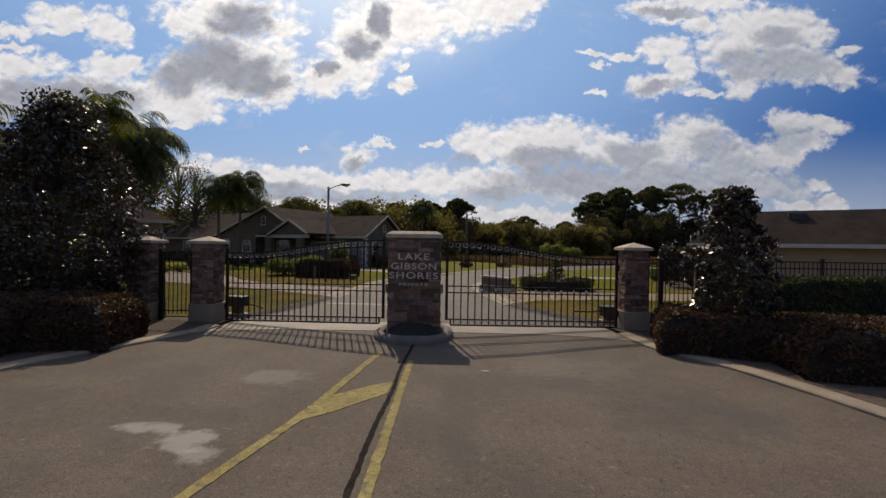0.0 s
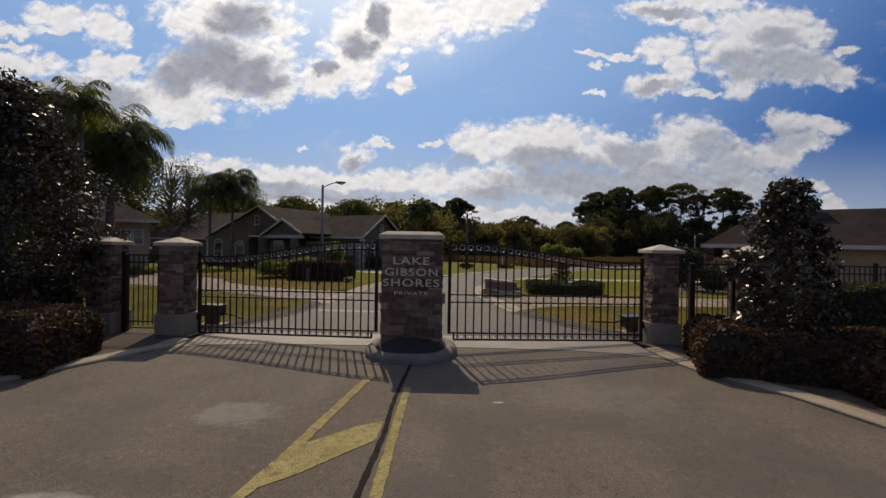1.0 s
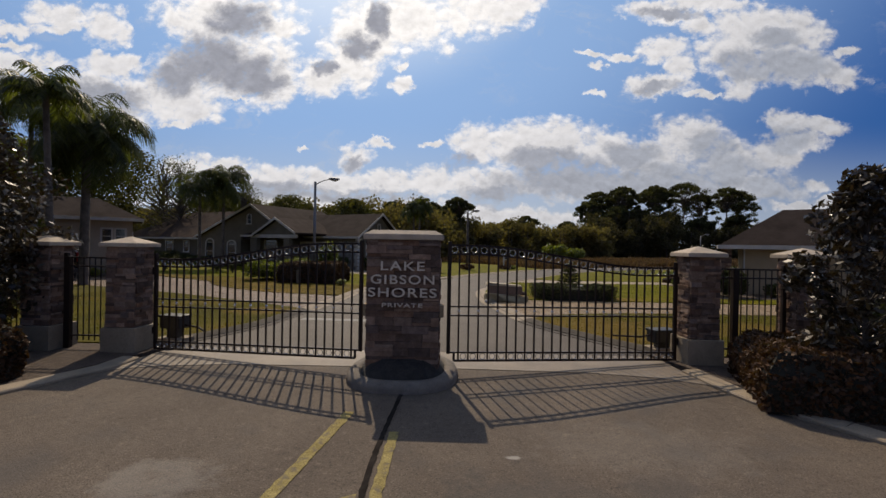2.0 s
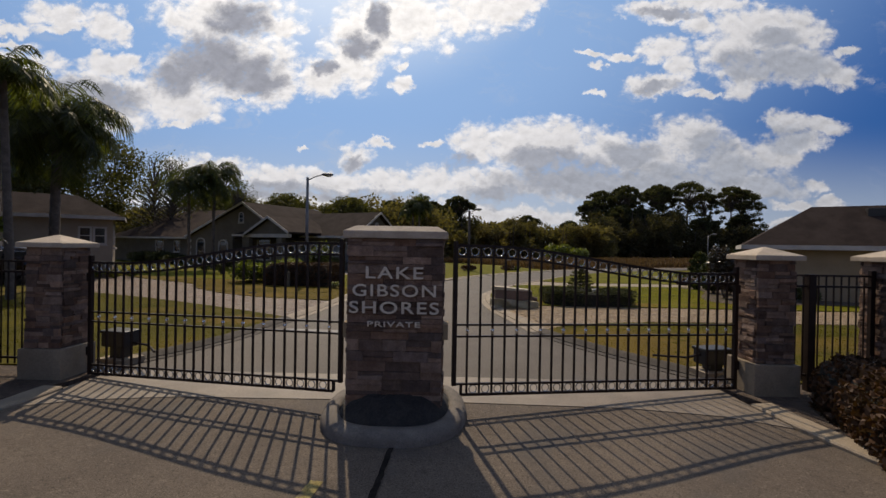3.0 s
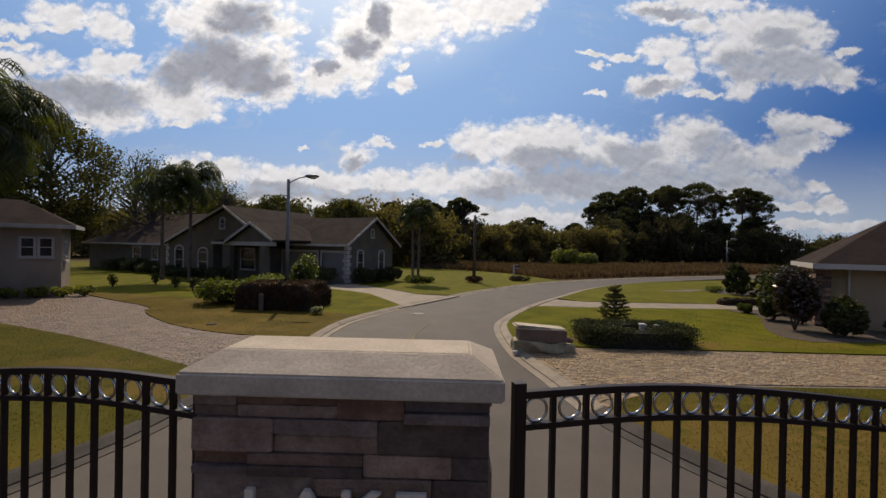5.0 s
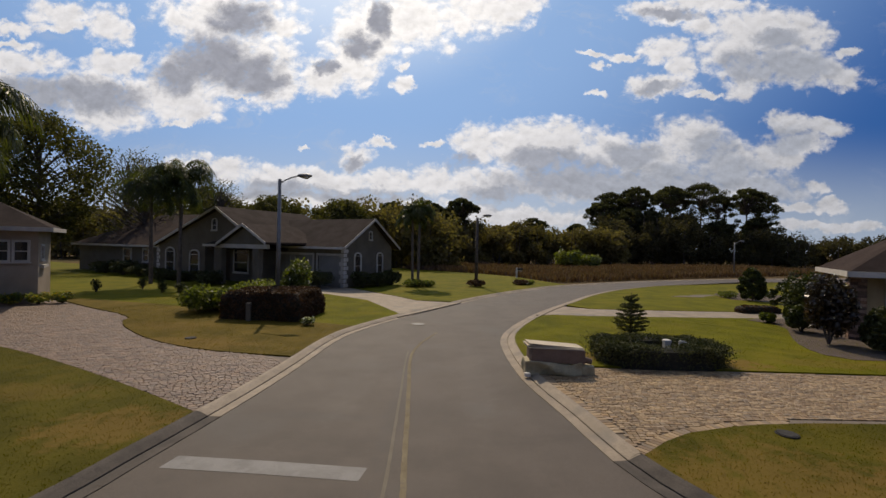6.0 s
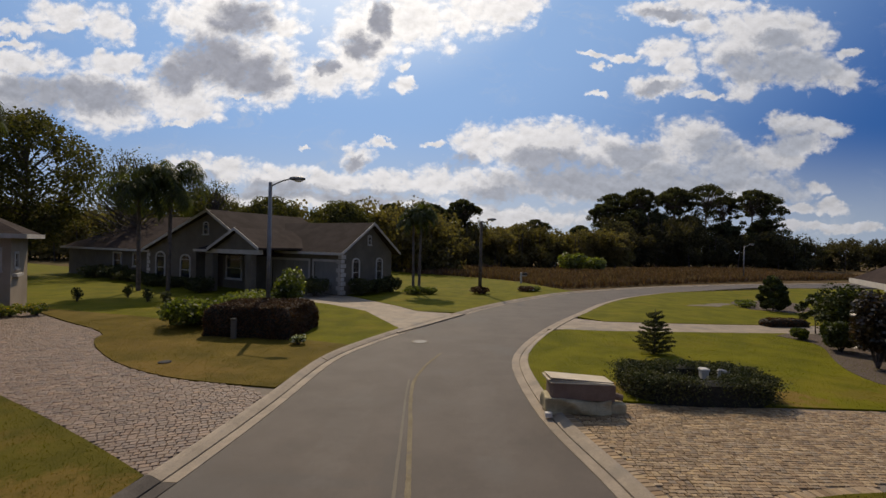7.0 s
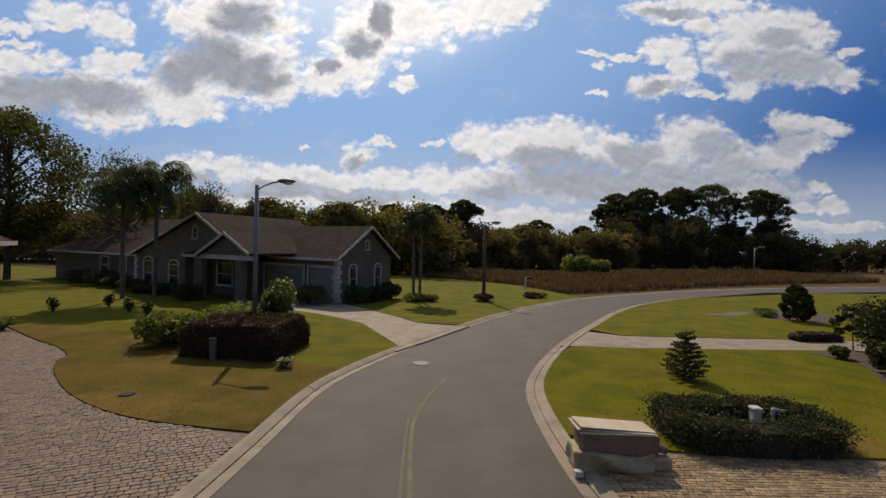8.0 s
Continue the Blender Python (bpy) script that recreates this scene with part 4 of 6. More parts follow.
def gate_leaf(hinge, inner, label):
    """A swing leaf from its hinge to its free end: pickets between rails, rings under the swept top and along the bottom."""
    hx, hy = hinge
    run = math.dist(hinge, inner)
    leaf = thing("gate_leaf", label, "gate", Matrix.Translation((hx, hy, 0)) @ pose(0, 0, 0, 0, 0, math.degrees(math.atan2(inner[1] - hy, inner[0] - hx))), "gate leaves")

    def top(s):
        return 1.86 + 0.37 * ease(min(max((s / run - 0.12) / 0.80, 0), 1))

    def low(s):
        return 0.06 + 0.20 * s / run

    def mid(s):
        return 0.90 + 0.13 * s / run

    def rail(name, height, thick, s0=0.0, s1=run, count=28):
        bm = bmesh.new()
        rows = []
        for i in range(count + 1):
            s = s0 + (s1 - s0) * i / count
            z = height(s)
            rows.append([bm.verts.new((s, y, z + dz)) for y, dz in ((-0.019, -thick / 2), (0.019, -thick / 2), (0.019, thick / 2), (-0.019, thick / 2))])
        for a, b in zip(rows, rows[1:]):
            for j in range(4):
                bm.faces.new((a[j], b[j], b[(j + 1) % 4], a[(j + 1) % 4]))
        bm.faces.new(rows[0][::-1]), bm.faces.new(rows[-1])
        bmesh.ops.recalc_face_normals(bm, faces=bm.faces)
        part(name, bm, M["iron"], leaf)

    end = run - 0.10
    rail("top_rail", top, 0.034)
    rail("upper_rail", lambda s: top(s) - 0.15, 0.028)
    rail("middle_rail", lambda s: mid(s) + 0.155, 0.026)
    rail("middle_rail", mid, 0.026)
    rail("lower_rail", lambda s: low(s) + 0.14, 0.028)
    rail("bottom_rail", low, 0.036, 0.0, end)
    part("hinge_stile", box(bmesh.new(), -0.03, 0.03, -0.03, 0.03, 0.02, 1.97, 0.004), M["iron"], leaf)
    part("end_stile", box(bmesh.new(), run - 0.028, run + 0.028, -0.028, 0.028, low(run) + 0.12, 2.29, 0.004), M["iron"], leaf)
    part("heel_bar", boxed(end - 0.016, end + 0.016, -0.018, 0.018, low(end), low(end) + 0.15), M["iron"], leaf)
    for z in (0.35, 1.55):
        part("hinge", tube(bmesh.new(), (-0.05, 0, z), (-0.05, 0, z + 0.14), 0.035, sides=10), M["iron"], leaf)
    count = 26
    step = run / count
    for i in range(count):
        s = (i + 0.5) * step
        if i:
            p = i * step
            part("picket", boxed(p - 0.0125, p + 0.0125, -0.0125, 0.0125, low(p), top(p)), M["iron"], leaf)
            if i % 2:
                z = mid(p) + 0.0775
                bm = bmesh.new()
                bmesh.ops.create_icosphere(bm, subdivisions=2, radius=0.026, matrix=Matrix.Translation((p, 0, z)))
                tube(bm, (p, 0, z - 0.042), (p, 0, z + 0.042), 0.018, sides=8)
                part("collar", bm, M["chrome"], leaf, "bright metal collar")
        child("ring", RING_TOP, None, leaf, at=Matrix.Translation((s, 0, top(s) - 0.075)))
        if s < end - 0.05:
            child("ring", RING_LOW, None, leaf, at=Matrix.Translation((s, 0, low(s) + 0.07)))
    return leaf


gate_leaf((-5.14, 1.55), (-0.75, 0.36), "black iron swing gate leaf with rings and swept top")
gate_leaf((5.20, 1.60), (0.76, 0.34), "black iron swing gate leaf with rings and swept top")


def gate_opener(x, y, turn, label, low=0.0):
    g = thing("gate_opener", label, "gate opener", pose(x, y, 0, 0, 0, turn), "gate openers")
    part("pad", box(bmesh.new(), -0.3, 0.3, -0.22, 0.22, -0.05, 0.12, 0.01), M["concrete"], g)
    part("post", boxed(-0.12, 0.12, -0.1, 0.1, 0.12, 0.42 - low), M["black"], g)
    part("housing", box(bmesh.new(), -0.26, 0.26, -0.16, 0.16, 0.42 - low, 0.68 - low, 0.03), M["black"], g, "black motor housing")
    part("cover", box(bmesh.new(), -0.28, 0.28, -0.18, 0.18, 0.66 - low, 0.715 - low, 0.02), M["black"], g)
    bm = bmesh.new()
    tube(bm, (0.2, 0.0, 0.4), (0.55, 0.05, 0.36), 0.022)
    tube(bm, (0.55, 0.05, 0.36), (1.0, -0.25, 0.34), 0.02)
    part("arm", bm, M["iron"], g)


gate_opener(-5.25, 2.35, -12, "black gate motor box on a concrete pad", 0.10)
gate_opener(5.35, 2.45, 192, "black gate motor box on a concrete pad", 0.20)


# ---- fences ----
def fence(x0, x1, y, label, stout=(), top=1.86, low=0.2):
    f = thing("fence", label, "fence", pose(x0, y, 0), "iron fences")
    run = x1 - x0
    for z in (top, top - 0.17, low + 0.1):
        part("rail", boxed(0.0, run, -0.018, 0.018, z - 0.016, z + 0.016), M["iron"], f)
    posts = max(1, round(run / 2.4))
    for i in range(posts + 1):
        x = run * i / posts
        part("post", box(bmesh.new(), x - 0.035, x + 0.035, -0.035, 0.035, 0.0, top + 0.09, 0.006), M["iron"], f)
    for x, half in stout:
        part("gate_post", box(bmesh.new(), x - half, x + half, -half, half, 0.0, top + 0.02, 0.008), M["iron"], f, "stout black gate post")
    count = int(run / 0.115)
    for i in range(1, count):
        x = run * i / count
        if all(abs(x - run * j / posts) > 0.045 for j in range(posts + 1)):
            part("picket", boxed(x - 0.0085, x + 0.0085, -0.0085, 0.0085, low, top), M["iron"], f)
    return f


fence(-6.93, -6.0, 1.5, "short black iron fence panel between two pillars", ((0.04, 0.05), (0.89, 0.05)))
fence(5.99, 7.27, 1.57, "short black iron fence panel between two pillars", ((0.34, 0.055),))
fence(-16.8, -7.72, 1.5, "black iron fence behind the hedge", low=0.3)
fence(8.02, 20.2, 1.57, "black iron fence behind the hedge", low=0.3)


# ---- houses ----
def wall_bm(x0, x1, y0, y1, z0, z1, holes=()):
    """A wall along x with openings (x0, x1, z0, z1) going through it, in one piece."""
    bm = bmesh.new()
    xs = sorted({x0, x1, *(h[0] for h in holes), *(h[1] for h in holes)})
    zs = sorted({z0, z1, *(h[2] for h in holes), *(h[3] for h in holes)})
    spot = {(i, k, s): bm.verts.new((x, y, z)) for i, x in enumerate(xs) for k, z in enumerate(zs) for s, y in enumerate((y0, y1))}

    def solid(i, k):
        if not (0 <= i < len(xs) - 1 and 0 <= k < len(zs) - 1):
            return False
        mx, mz = (xs[i] + xs[i + 1]) / 2, (zs[k] + zs[k + 1]) / 2
        return not any(h[0] < mx < h[1] and h[2] < mz < h[3] for h in holes)
    for i in range(len(xs) - 1):
        for k in range(len(zs) - 1):
            if not solid(i, k):
                continue
            for s in (0, 1):
                bm.faces.new([spot[i + a, k + c, s] for a, c in ((0, 0), (1, 0), (1, 1), (0, 1))])
            for di, dk, (a, c), (d, e) in ((-1, 0, (0, 0), (0, 1)), (1, 0, (1, 0), (1, 1)), (0, -1, (0, 0), (1, 0)), (0, 1, (0, 1), (1, 1))):
                if not solid(i + di, k + dk):
                    bm.faces.new((spot[i + a, k + c, 0], spot[i + d, k + e, 0], spot[i + d, k + e, 1], spot[i + a, k + c, 1]))
    bmesh.ops.delete(bm, geom=[v for v in bm.verts if not v.link_faces], context="VERTS")
    bmesh.ops.recalc_face_normals(bm, faces=bm.faces)
    return bm


def window(owner, x, z0, w, h, y, arch=False, turn=0, trim=0.10, at=(0, 0)):
    """A window in a wall plane at y (facing -y before turning about the owner's z): trim, pane, bars and sill."""
    m = Matrix.Translation((*at, 0)) @ pose(0, 0, 0, 0, 0, turn) @ Matrix.Translation((x, y, z0))
    bm = bmesh.new()
    for sx in (-1, 1):
        box(bm, sx * w / 2 - (trim if sx < 0 else 0), sx * w / 2 + (trim if sx > 0 else 0), -0.05, 0.06, -trim, h)
    box(bm, -w / 2, w / 2, -0.05, 0.06, -trim, 0.0)
    if arch:
        rise = w * 0.28
        for i in range(8):
            qa, qb = math.pi * i / 8, math.pi * (i + 1) / 8
            ring = [(math.cos(q) * r[0], math.sin(q) * r[1] + h) for r, q in (((w / 2, rise), qa), ((w / 2, rise), qb), ((w / 2 + trim, rise + trim), qb), ((w / 2 + trim, rise + trim), qa))]
            front, backs = [bm.verts.new((px, -0.05, pz)) for px, pz in ring], [bm.verts.new((px, 0.06, pz)) for px, pz in ring]
            bm.faces.new(front), bm.faces.new(backs[::-1])
            for j in range(4):
                bm.faces.new((front[j], backs[j], backs[(j + 1) % 4], front[(j + 1) % 4]))
        bmesh.ops.recalc_face_normals(bm, faces=bm.faces)
    else:
        rise = 0.0
        box(bm, -w / 2 - trim, w / 2 + trim, -0.05, 0.06, h, h + trim)
    fr = part("window", bm, M["trim"], owner, "white-trimmed window", at=m)
    part("pane", boxed(-w / 2, w / 2, 0.02, 0.04, 0.0, h + rise * 0.98 if not arch else h), M["glass"], fr)
    if arch:
        top = slab([(math.cos(math.pi * i / 10) * w / 2, math.sin(math.pi * i / 10) * rise) for i in range(11)], -0.04, -0.02)
        top.transform(Matrix.Translation((0, 0, h)) @ pose(0, 0, 0, 90))
        part("fan_pane", top, M["glass"], fr)
    for height in (h * 0.5, h) if arch else (h * 0.5,):
        part("bar", boxed(-w / 2, w / 2, -0.012, 0.02, height - 0.022, height + 0.022), M["trim"], fr)
    part("sill", boxed(-w / 2 - trim - 0.04, w / 2 + trim + 0.04, -0.10, 0.03, -trim - 0.05, -trim), M["trim"], fr)
    return fr


def roof_part(name, owner, faces, thick=0.13, mat=None, label=""):
    """Sloping roof planes with thickness, one mesh."""
    bm = bmesh.new()
    for poly in faces:
        up, down = [bm.verts.new(p) for p in poly], [bm.verts.new((p[0], p[1], p[2] - thick)) for p in poly]
        bm.faces.new(up), bm.faces.new(down[::-1])
        for i in range(len(poly)):
            j = (i + 1) % len(poly)
            bm.faces.new((up[i], down[i], down[j], up[j]))
    bmesh.ops.recalc_face_normals(bm, faces=bm.faces)
    return part(name, bm, mat or M["shingle"], owner, label)


def hip(x0, x1, y0, y1, z, rise):
    """Planes of a hip roof with its ridge along x."""
    half = (y1 - y0) / 2
    a, b = (x0 + half, y0 + half, z + rise), (x1 - half, y0 + half, z + rise)
    c = [(x0, y0, z), (x1, y0, z), (x1, y1, z), (x0, y1, z)]
    return [[c[0], c[1], b, a], [c[2], c[3], a, b], [c[3], c[0], a], [c[1], c[2], b]]


def fascia(owner, points, height=0.17, thick=0.035):
    """White boards along eaves, one for each stretch."""
    for p, q in zip(points, points[1:]):
        p, q = Vector(p), Vector(q)
        out = Vector(((q - p).y, -(q - p).x, 0)).normalized() * thick
        bm = bmesh.new()
        low = [p + Vector((0, 0, -height)), q + Vector((0, 0, -height)), q, p]
        f, g = [bm.verts.new(v) for v in low], [bm.verts.new(v + out) for v in low]
        bm.faces.new(f[::-1]), bm.faces.new(g)
        for i in range(4):
            bm.faces.new((f[i], f[(i + 1) % 4], g[(i + 1) % 4], g[i]))
        bmesh.ops.recalc_face_normals(bm, faces=bm.faces)
        part("fascia", bm, M["trim"], owner, "white fascia board")


def quoins(owner, x, y, z1, turn=0):
    for i in range(int(z1 / 0.3)):
        w = 0.42 if i % 2 else 0.27
        part("quoin", box(bmesh.new(), x - 0.03, x + w, y - 0.03, y + (0.69 - w), i * 0.3 + 0.02, i * 0.3 + 0.28, 0.012) if turn == 0 else
             box(bmesh.new(), x - w, x + 0.03, y - 0.03, y + (0.69 - w), i * 0.3 + 0.02, i * 0.3 + 0.28, 0.012), M["trim"], owner)


house = thing("house", "single-storey grey stucco house with gables and dark shingle roof", "house", pose(-7.3, 30.3, 0.08, 0, 0, -27))
# garage wing
part("wall", wall_bm(-7.0, 0.0, 0.0, 0.2, 0, 2.85, [(-6.6, -2.95, 0, 2.2), (-2.45, -0.25, 0, 2.2)]), M["siding"], house)
bm = bmesh.new()
gable = [(0.0, 0.2, 0.0), (0.0, 5.7, 0.0), (0.0, 5.7, 2.85), (0.0, 2.95, 4.85), (0.0, 0.2, 2.95)]
f, g = [bm.verts.new(p) for p in gable], [bm.verts.new((p[0] - 0.2, p[1], p[2])) for p in gable]
bm.faces.new(f), bm.faces.new(g[::-1])
for i in range(5):
    bm.faces.new((f[i], g[i], g[(i + 1) % 5], f[(i + 1) % 5]))
bmesh.ops.recalc_face_normals(bm, faces=bm.faces)
part("wall", bm, M["siding"], house)
for x0, x1, rows, cols in ((-6.6, -2.95, 4, 8), (-2.45, -0.25, 4, 5)):
    d = part("garage_door", boxed(x0, x1, 0.10, 0.14, 0.0, 2.2), M["garage"], house, "grey panelled garage door")
    for r in range(rows):
        for c in range(cols):
            w, h = (x1 - x0) / cols, 2.2 / rows
            part("panel", box(bmesh.new(), x0 + c * w + 0.07, x0 + (c + 1) * w - 0.07, 0.075, 0.105, r * h + 0.08, (r + 1) * h - 0.08, 0.008), M["garage"], d)
    t = bmesh.new()
    box(t, x0 - 0.14, x0, -0.03, 0.10, 0, 2.2), box(t, x1, x1 + 0.14, -0.03, 0.10, 0, 2.2), box(t, x0 - 0.14, x1 + 0.14, -0.03, 0.10, 2.2, 2.36)
    part("door_trim", t, M["trim"], house)
roof_part("roof", house, [[(0.4, -0.45, 2.82), (0.4, 2.95, 5.0), (-10.0, 2.95, 5.0), (-10.0, -0.45, 2.82)], [(0.4, 6.3, 2.82), (0.4, 2.95, 5.0), (-10.0, 2.95, 5.0), (-10.0, 6.3, 2.82)]], label="dark brown shingle roof")
fascia(house, [(-7.0, -0.46, 2.84), (0.4, -0.46, 2.84)])
fascia(house, [(0.41, -0.46, 2.84), (0.41, 2.95, 5.02), (0.41, 6.3, 2.84)], 0.19)
for y, z in ((1.45, 0.75), (4.1, 0.75)):
    window(house, y, z, 0.62, 1.45, -0.02, True, 90)
window(house, 2.9, 3.45, 0.3, 0.5, -0.02, True, 90, 0.06)
quoins(house, 0.0, 0.0, 2.7, 1)
# gabled bay and left wing
part("wall", wall_bm(-18.0, -11.6, -2.6, -2.4, 0, 2.85, [(-16.65, -15.55, 0.45, 2.15), (-13.45, -12.25, 0.45, 2.2)]), M["siding"], house)
part("wall", boxed(-11.8, -11.6, -2.4, -1.2, 0, 2.85), M["siding"], house)
part("wall", boxed(-18.0, -17.8, -2.4, -1.9, 0, 2.85), M["siding"], house)
bm = bmesh.new()
tri = [(-17.6, -2.6, 2.86), (-5.4, -2.6, 2.86), (-9.95, -2.6, 5.46)]
f, g = [bm.verts.new(p) for p in tri], [bm.verts.new((p[0], p[1] + 0.2, p[2])) for p in tri]
bm.faces.new(f), bm.faces.new(g[::-1])
for i in range(3):
    bm.faces.new((f[i], g[i], g[(i + 1) % 3], f[(i + 1) % 3]))
bmesh.ops.recalc_face_normals(bm, faces=bm.faces)
part("gable_wall", bm, M["siding"], house)
roof_part("roof", house, [[(-18.1, -2.95, 2.70), (-9.95, -2.95, 5.68), (-9.95, 6.0, 5.68), (-18.1, 6.0, 2.70)], [(-5.0, -2.95, 3.0), (-9.95, -2.95, 5.68), (-9.95, 6.0, 5.68), (-5.0, 6.0, 3.0)]])
fascia(house, [(-18.1, -2.96, 2.72), (-9.95, -2.96, 5.70), (-5.0, -2.96, 3.02)], 0.2)
window(house, -16.1, 0.45, 1.1, 1.7, -2.62, True)
window(house, -12.85, 0.45, 1.1, 1.55, -2.62, True)
window(house, -10.45, 3.95, 0.5, 0.65, -2.62, True, 0, 0.07)
quoins(house, -18.0, -2.6, 2.8)
part("wall", wall_bm(-33.0, -18.0, -1.9, -1.7, 0, 2.62, [(-24.6, -23.4, 0.9, 2.2), (-21.4, -20.6, 1.2, 2.2)]), M["siding"], house)
window(house, -24.0, 0.9, 1.2, 1.3, -1.92)
window(house, -21.0, 1.2, 0.8, 1.0, -1.92)
part("wall", boxed(-33.0, -32.8, -1.7, 8.0, 0, 2.62), M["siding"], house)
part("wall", boxed(-33.0, -6.0, 8.0, 8.2, 0, 2.62), M["siding"], house)
part("wall", boxed(-6.2, -6.0, 5.7, 8.0, 0, 2.62), M["siding"], house)
part("wall", boxed(-10.0, -0.2, 5.5, 5.7, 0, 2.85), M["siding"], house)
roof_part("roof", house, hip(-33.5, -5.5, -2.4, 8.7, 2.58, 3.1))
fascia(house, [(-33.5, -2.42, 2.61), (-18.2, -2.42, 2.61)])
# entry porch
part("wall", wall_bm(-11.6, -7.0, -1.2, -1.0, 0, 2.85, [(-11.45, -10.5, 0, 2.3), (-10.0, -8.4, 0.75, 2.5)]), M["siding"], house)
part("front_door", boxed(-11.45, -10.5, -1.15, -1.08, 0, 2.3), M["door"], house, "dark front door")
window(house, -9.2, 0.75, 1.6, 1.45, -1.22, True)
part("wall", boxed(-7.0, -6.8, -1.2, 0.0, 0, 2.85), M["siding"], house)
for x, half in ((-8.75, 0.42), (-4.75, 0.3)):
    part("porch_column", box(bmesh.new(), x - half, x + half, -3.5, -3.1, 0, 2.62, 0.02), M["siding"], house)
roof_part("porch_roof", house, [[(-8.6, -3.75, 2.94), (-5.8, -3.75, 4.33), (-5.8, 1.0, 4.33), (-8.6, 1.0, 2.94)], [(-3.45, -3.75, 3.06), (-5.8, -3.75, 4.33), (-5.8, 1.0, 4.33), (-3.45, 1.0, 3.06)]], 0.12)
roof_part("porch_roof", house, [[(-10.1, -3.75, 2.84), (-8.6, -3.75, 2.84), (-8.6, -2.7, 3.1), (-10.1, -2.7, 3.1)]], 0.12)
fascia(house, [(-10.1, -3.76, 2.86), (-8.6, -3.76, 2.86)])
bm = bmesh.new()
tri = [(-8.3, -3.45, 2.9), (-3.7, -3.45, 2.9), (-5.8, -3.45, 4.16)]
f, g = [bm.verts.new(p) for p in tri], [bm.verts.new((p[0], p[1] + 0.2, p[2])) for p in tri]
bm.faces.new(f), bm.faces.new(g[::-1])
for i in range(3):
    bm.faces.new((f[i], g[i], g[(i + 1) % 3], f[(i + 1) % 3]))
bmesh.ops.recalc_face_normals(bm, faces=bm.faces)
part("gable_wall", bm, M["siding"], house)
fascia(house, [(-8.6, -3.76, 2.96), (-5.8, -3.76, 4.35), (-3.45, -3.76, 3.08)], 0.2)
part("beam", boxed(-9.2, -3.7, -3.45, -3.2, 2.62, 2.9), M["trim"], house)

cream = thing("house", "cream stucco house end with hipped shingle roof", "house", pose(-19.4, 20.2, 0.06, 0, 0, 36))
part("wall", wall_bm(-14, 0, 0, 0.2, 0, 3.55, [(-1.5, -1.06, 2.0, 2.85), (-0.82, -0.38, 2.0, 2.85)]), M["cream"], cream)
side = wall_bm(0.2, 3.6, 0, 0.2, 0, 3.55, [(0.7, 1.3, 2.05, 2.65)])
side.transform(pose(0, 0, 0, 0, 0, 90))
part("wall", side, M["cream"], cream)
part("wall", boxed(-14, 0, 3.4, 3.6, 0, 3.55), M["cream"], cream)
window(cream, -1.28, 2.0, 0.44, 0.85, 0.0)
window(cream, -0.6, 2.0, 0.44, 0.85, 0.0)
window(cream, 1.0, 2.05, 0.6, 0.6, 0.0, False, 90)
part("ledge", boxed(-0.05, 0.16, 0.4, 1.7, 1.62, 1.75), M["trim"], cream)
roof_part("roof", cream, hip(-14.6, 0.55, -0.55, 4.1, 3.53, 1.3), label="brown shingle hip roof")
fascia(cream, [(-14.6, -0.56, 3.56), (0.56, -0.56, 3.56), (0.56, 4.1, 3.56)], 0.2)

tan = thing("house", "beige stucco house with hipped shingle roof", "house", pose(15.1, 15.83, 0.06, 0, 0, -30))
part("wall", boxed(0.45, 18, 0, 0.2, 0, 2.5), M["beige"], tan)
part("wall", boxed(0.45, 0.65, 0.2, 2.0, 0, 2.5), M["beige"], tan)
part("wall", boxed(0.45, 1.7, 2.0, 2.2, 0, 2.5), M["beige"], tan)
part("wall", boxed(0.45, 0.65, 2.2, 4.5, 0, 2.5), M["beige"], tan)
part("wall", boxed(0.45, 18, 4.5, 4.7, 0, 2.5), M["beige"], tan)
part("wall", boxed(17.8, 18, 0.2, 4.5, 0, 2.5), M["beige"], tan)
part("downspout", tube(bmesh.new(), (0.52, -0.05, 0.02), (0.52, -0.05, 2.44), 0.035, None, 8), M["trim"], tan)
column = part("porch_column", box(bmesh.new(), 0.0, 0.42, 0.0, 0.42, 0, 2.5, 0.01), M["mortar"], tan, "stone-faced porch column", at=pose(-0.45, -0.12, 0))
rng = random.Random(8)
for k in range(22):
    z, off = k * 0.11, rng.uniform(0.12, 0.3)
    for x0, x1 in ((-0.02, off), (off, 0.44)):
        child("stone", STONE, None, column, at=Matrix.Translation(((x0 + x1) / 2, 0.0, z + 0.055)) @ Matrix.Diagonal((x1 - x0 - 0.01, 0.08, 0.1, 1)))
        child("stone", STONE, None, column, at=pose(0, 0.42, 0, 0, 0, -90) @ Matrix.Translation(((x0 + x1) / 2, 0.0, z + 0.055)) @ Matrix.Diagonal((x1 - x0 - 0.01, 0.08, 0.1, 1)))
roof_part("roof", tan, hip(-0.6, 18.6, -0.6, 5.2, 2.45, 1.95), label="brown shingle hip roof")
fascia(tan, [(-0.61, 5.2, 2.48), (-0.61, -0.61, 2.48), (18.6, -0.61, 2.48)], 0.2)
for x in (4.2, 8.6):
    part("roof_vent", box(bmesh.new(), x, x + 0.8, 1.5, 2.0, 3.8, 4.22, 0.02), M["black"], tan, "dark roof vent")


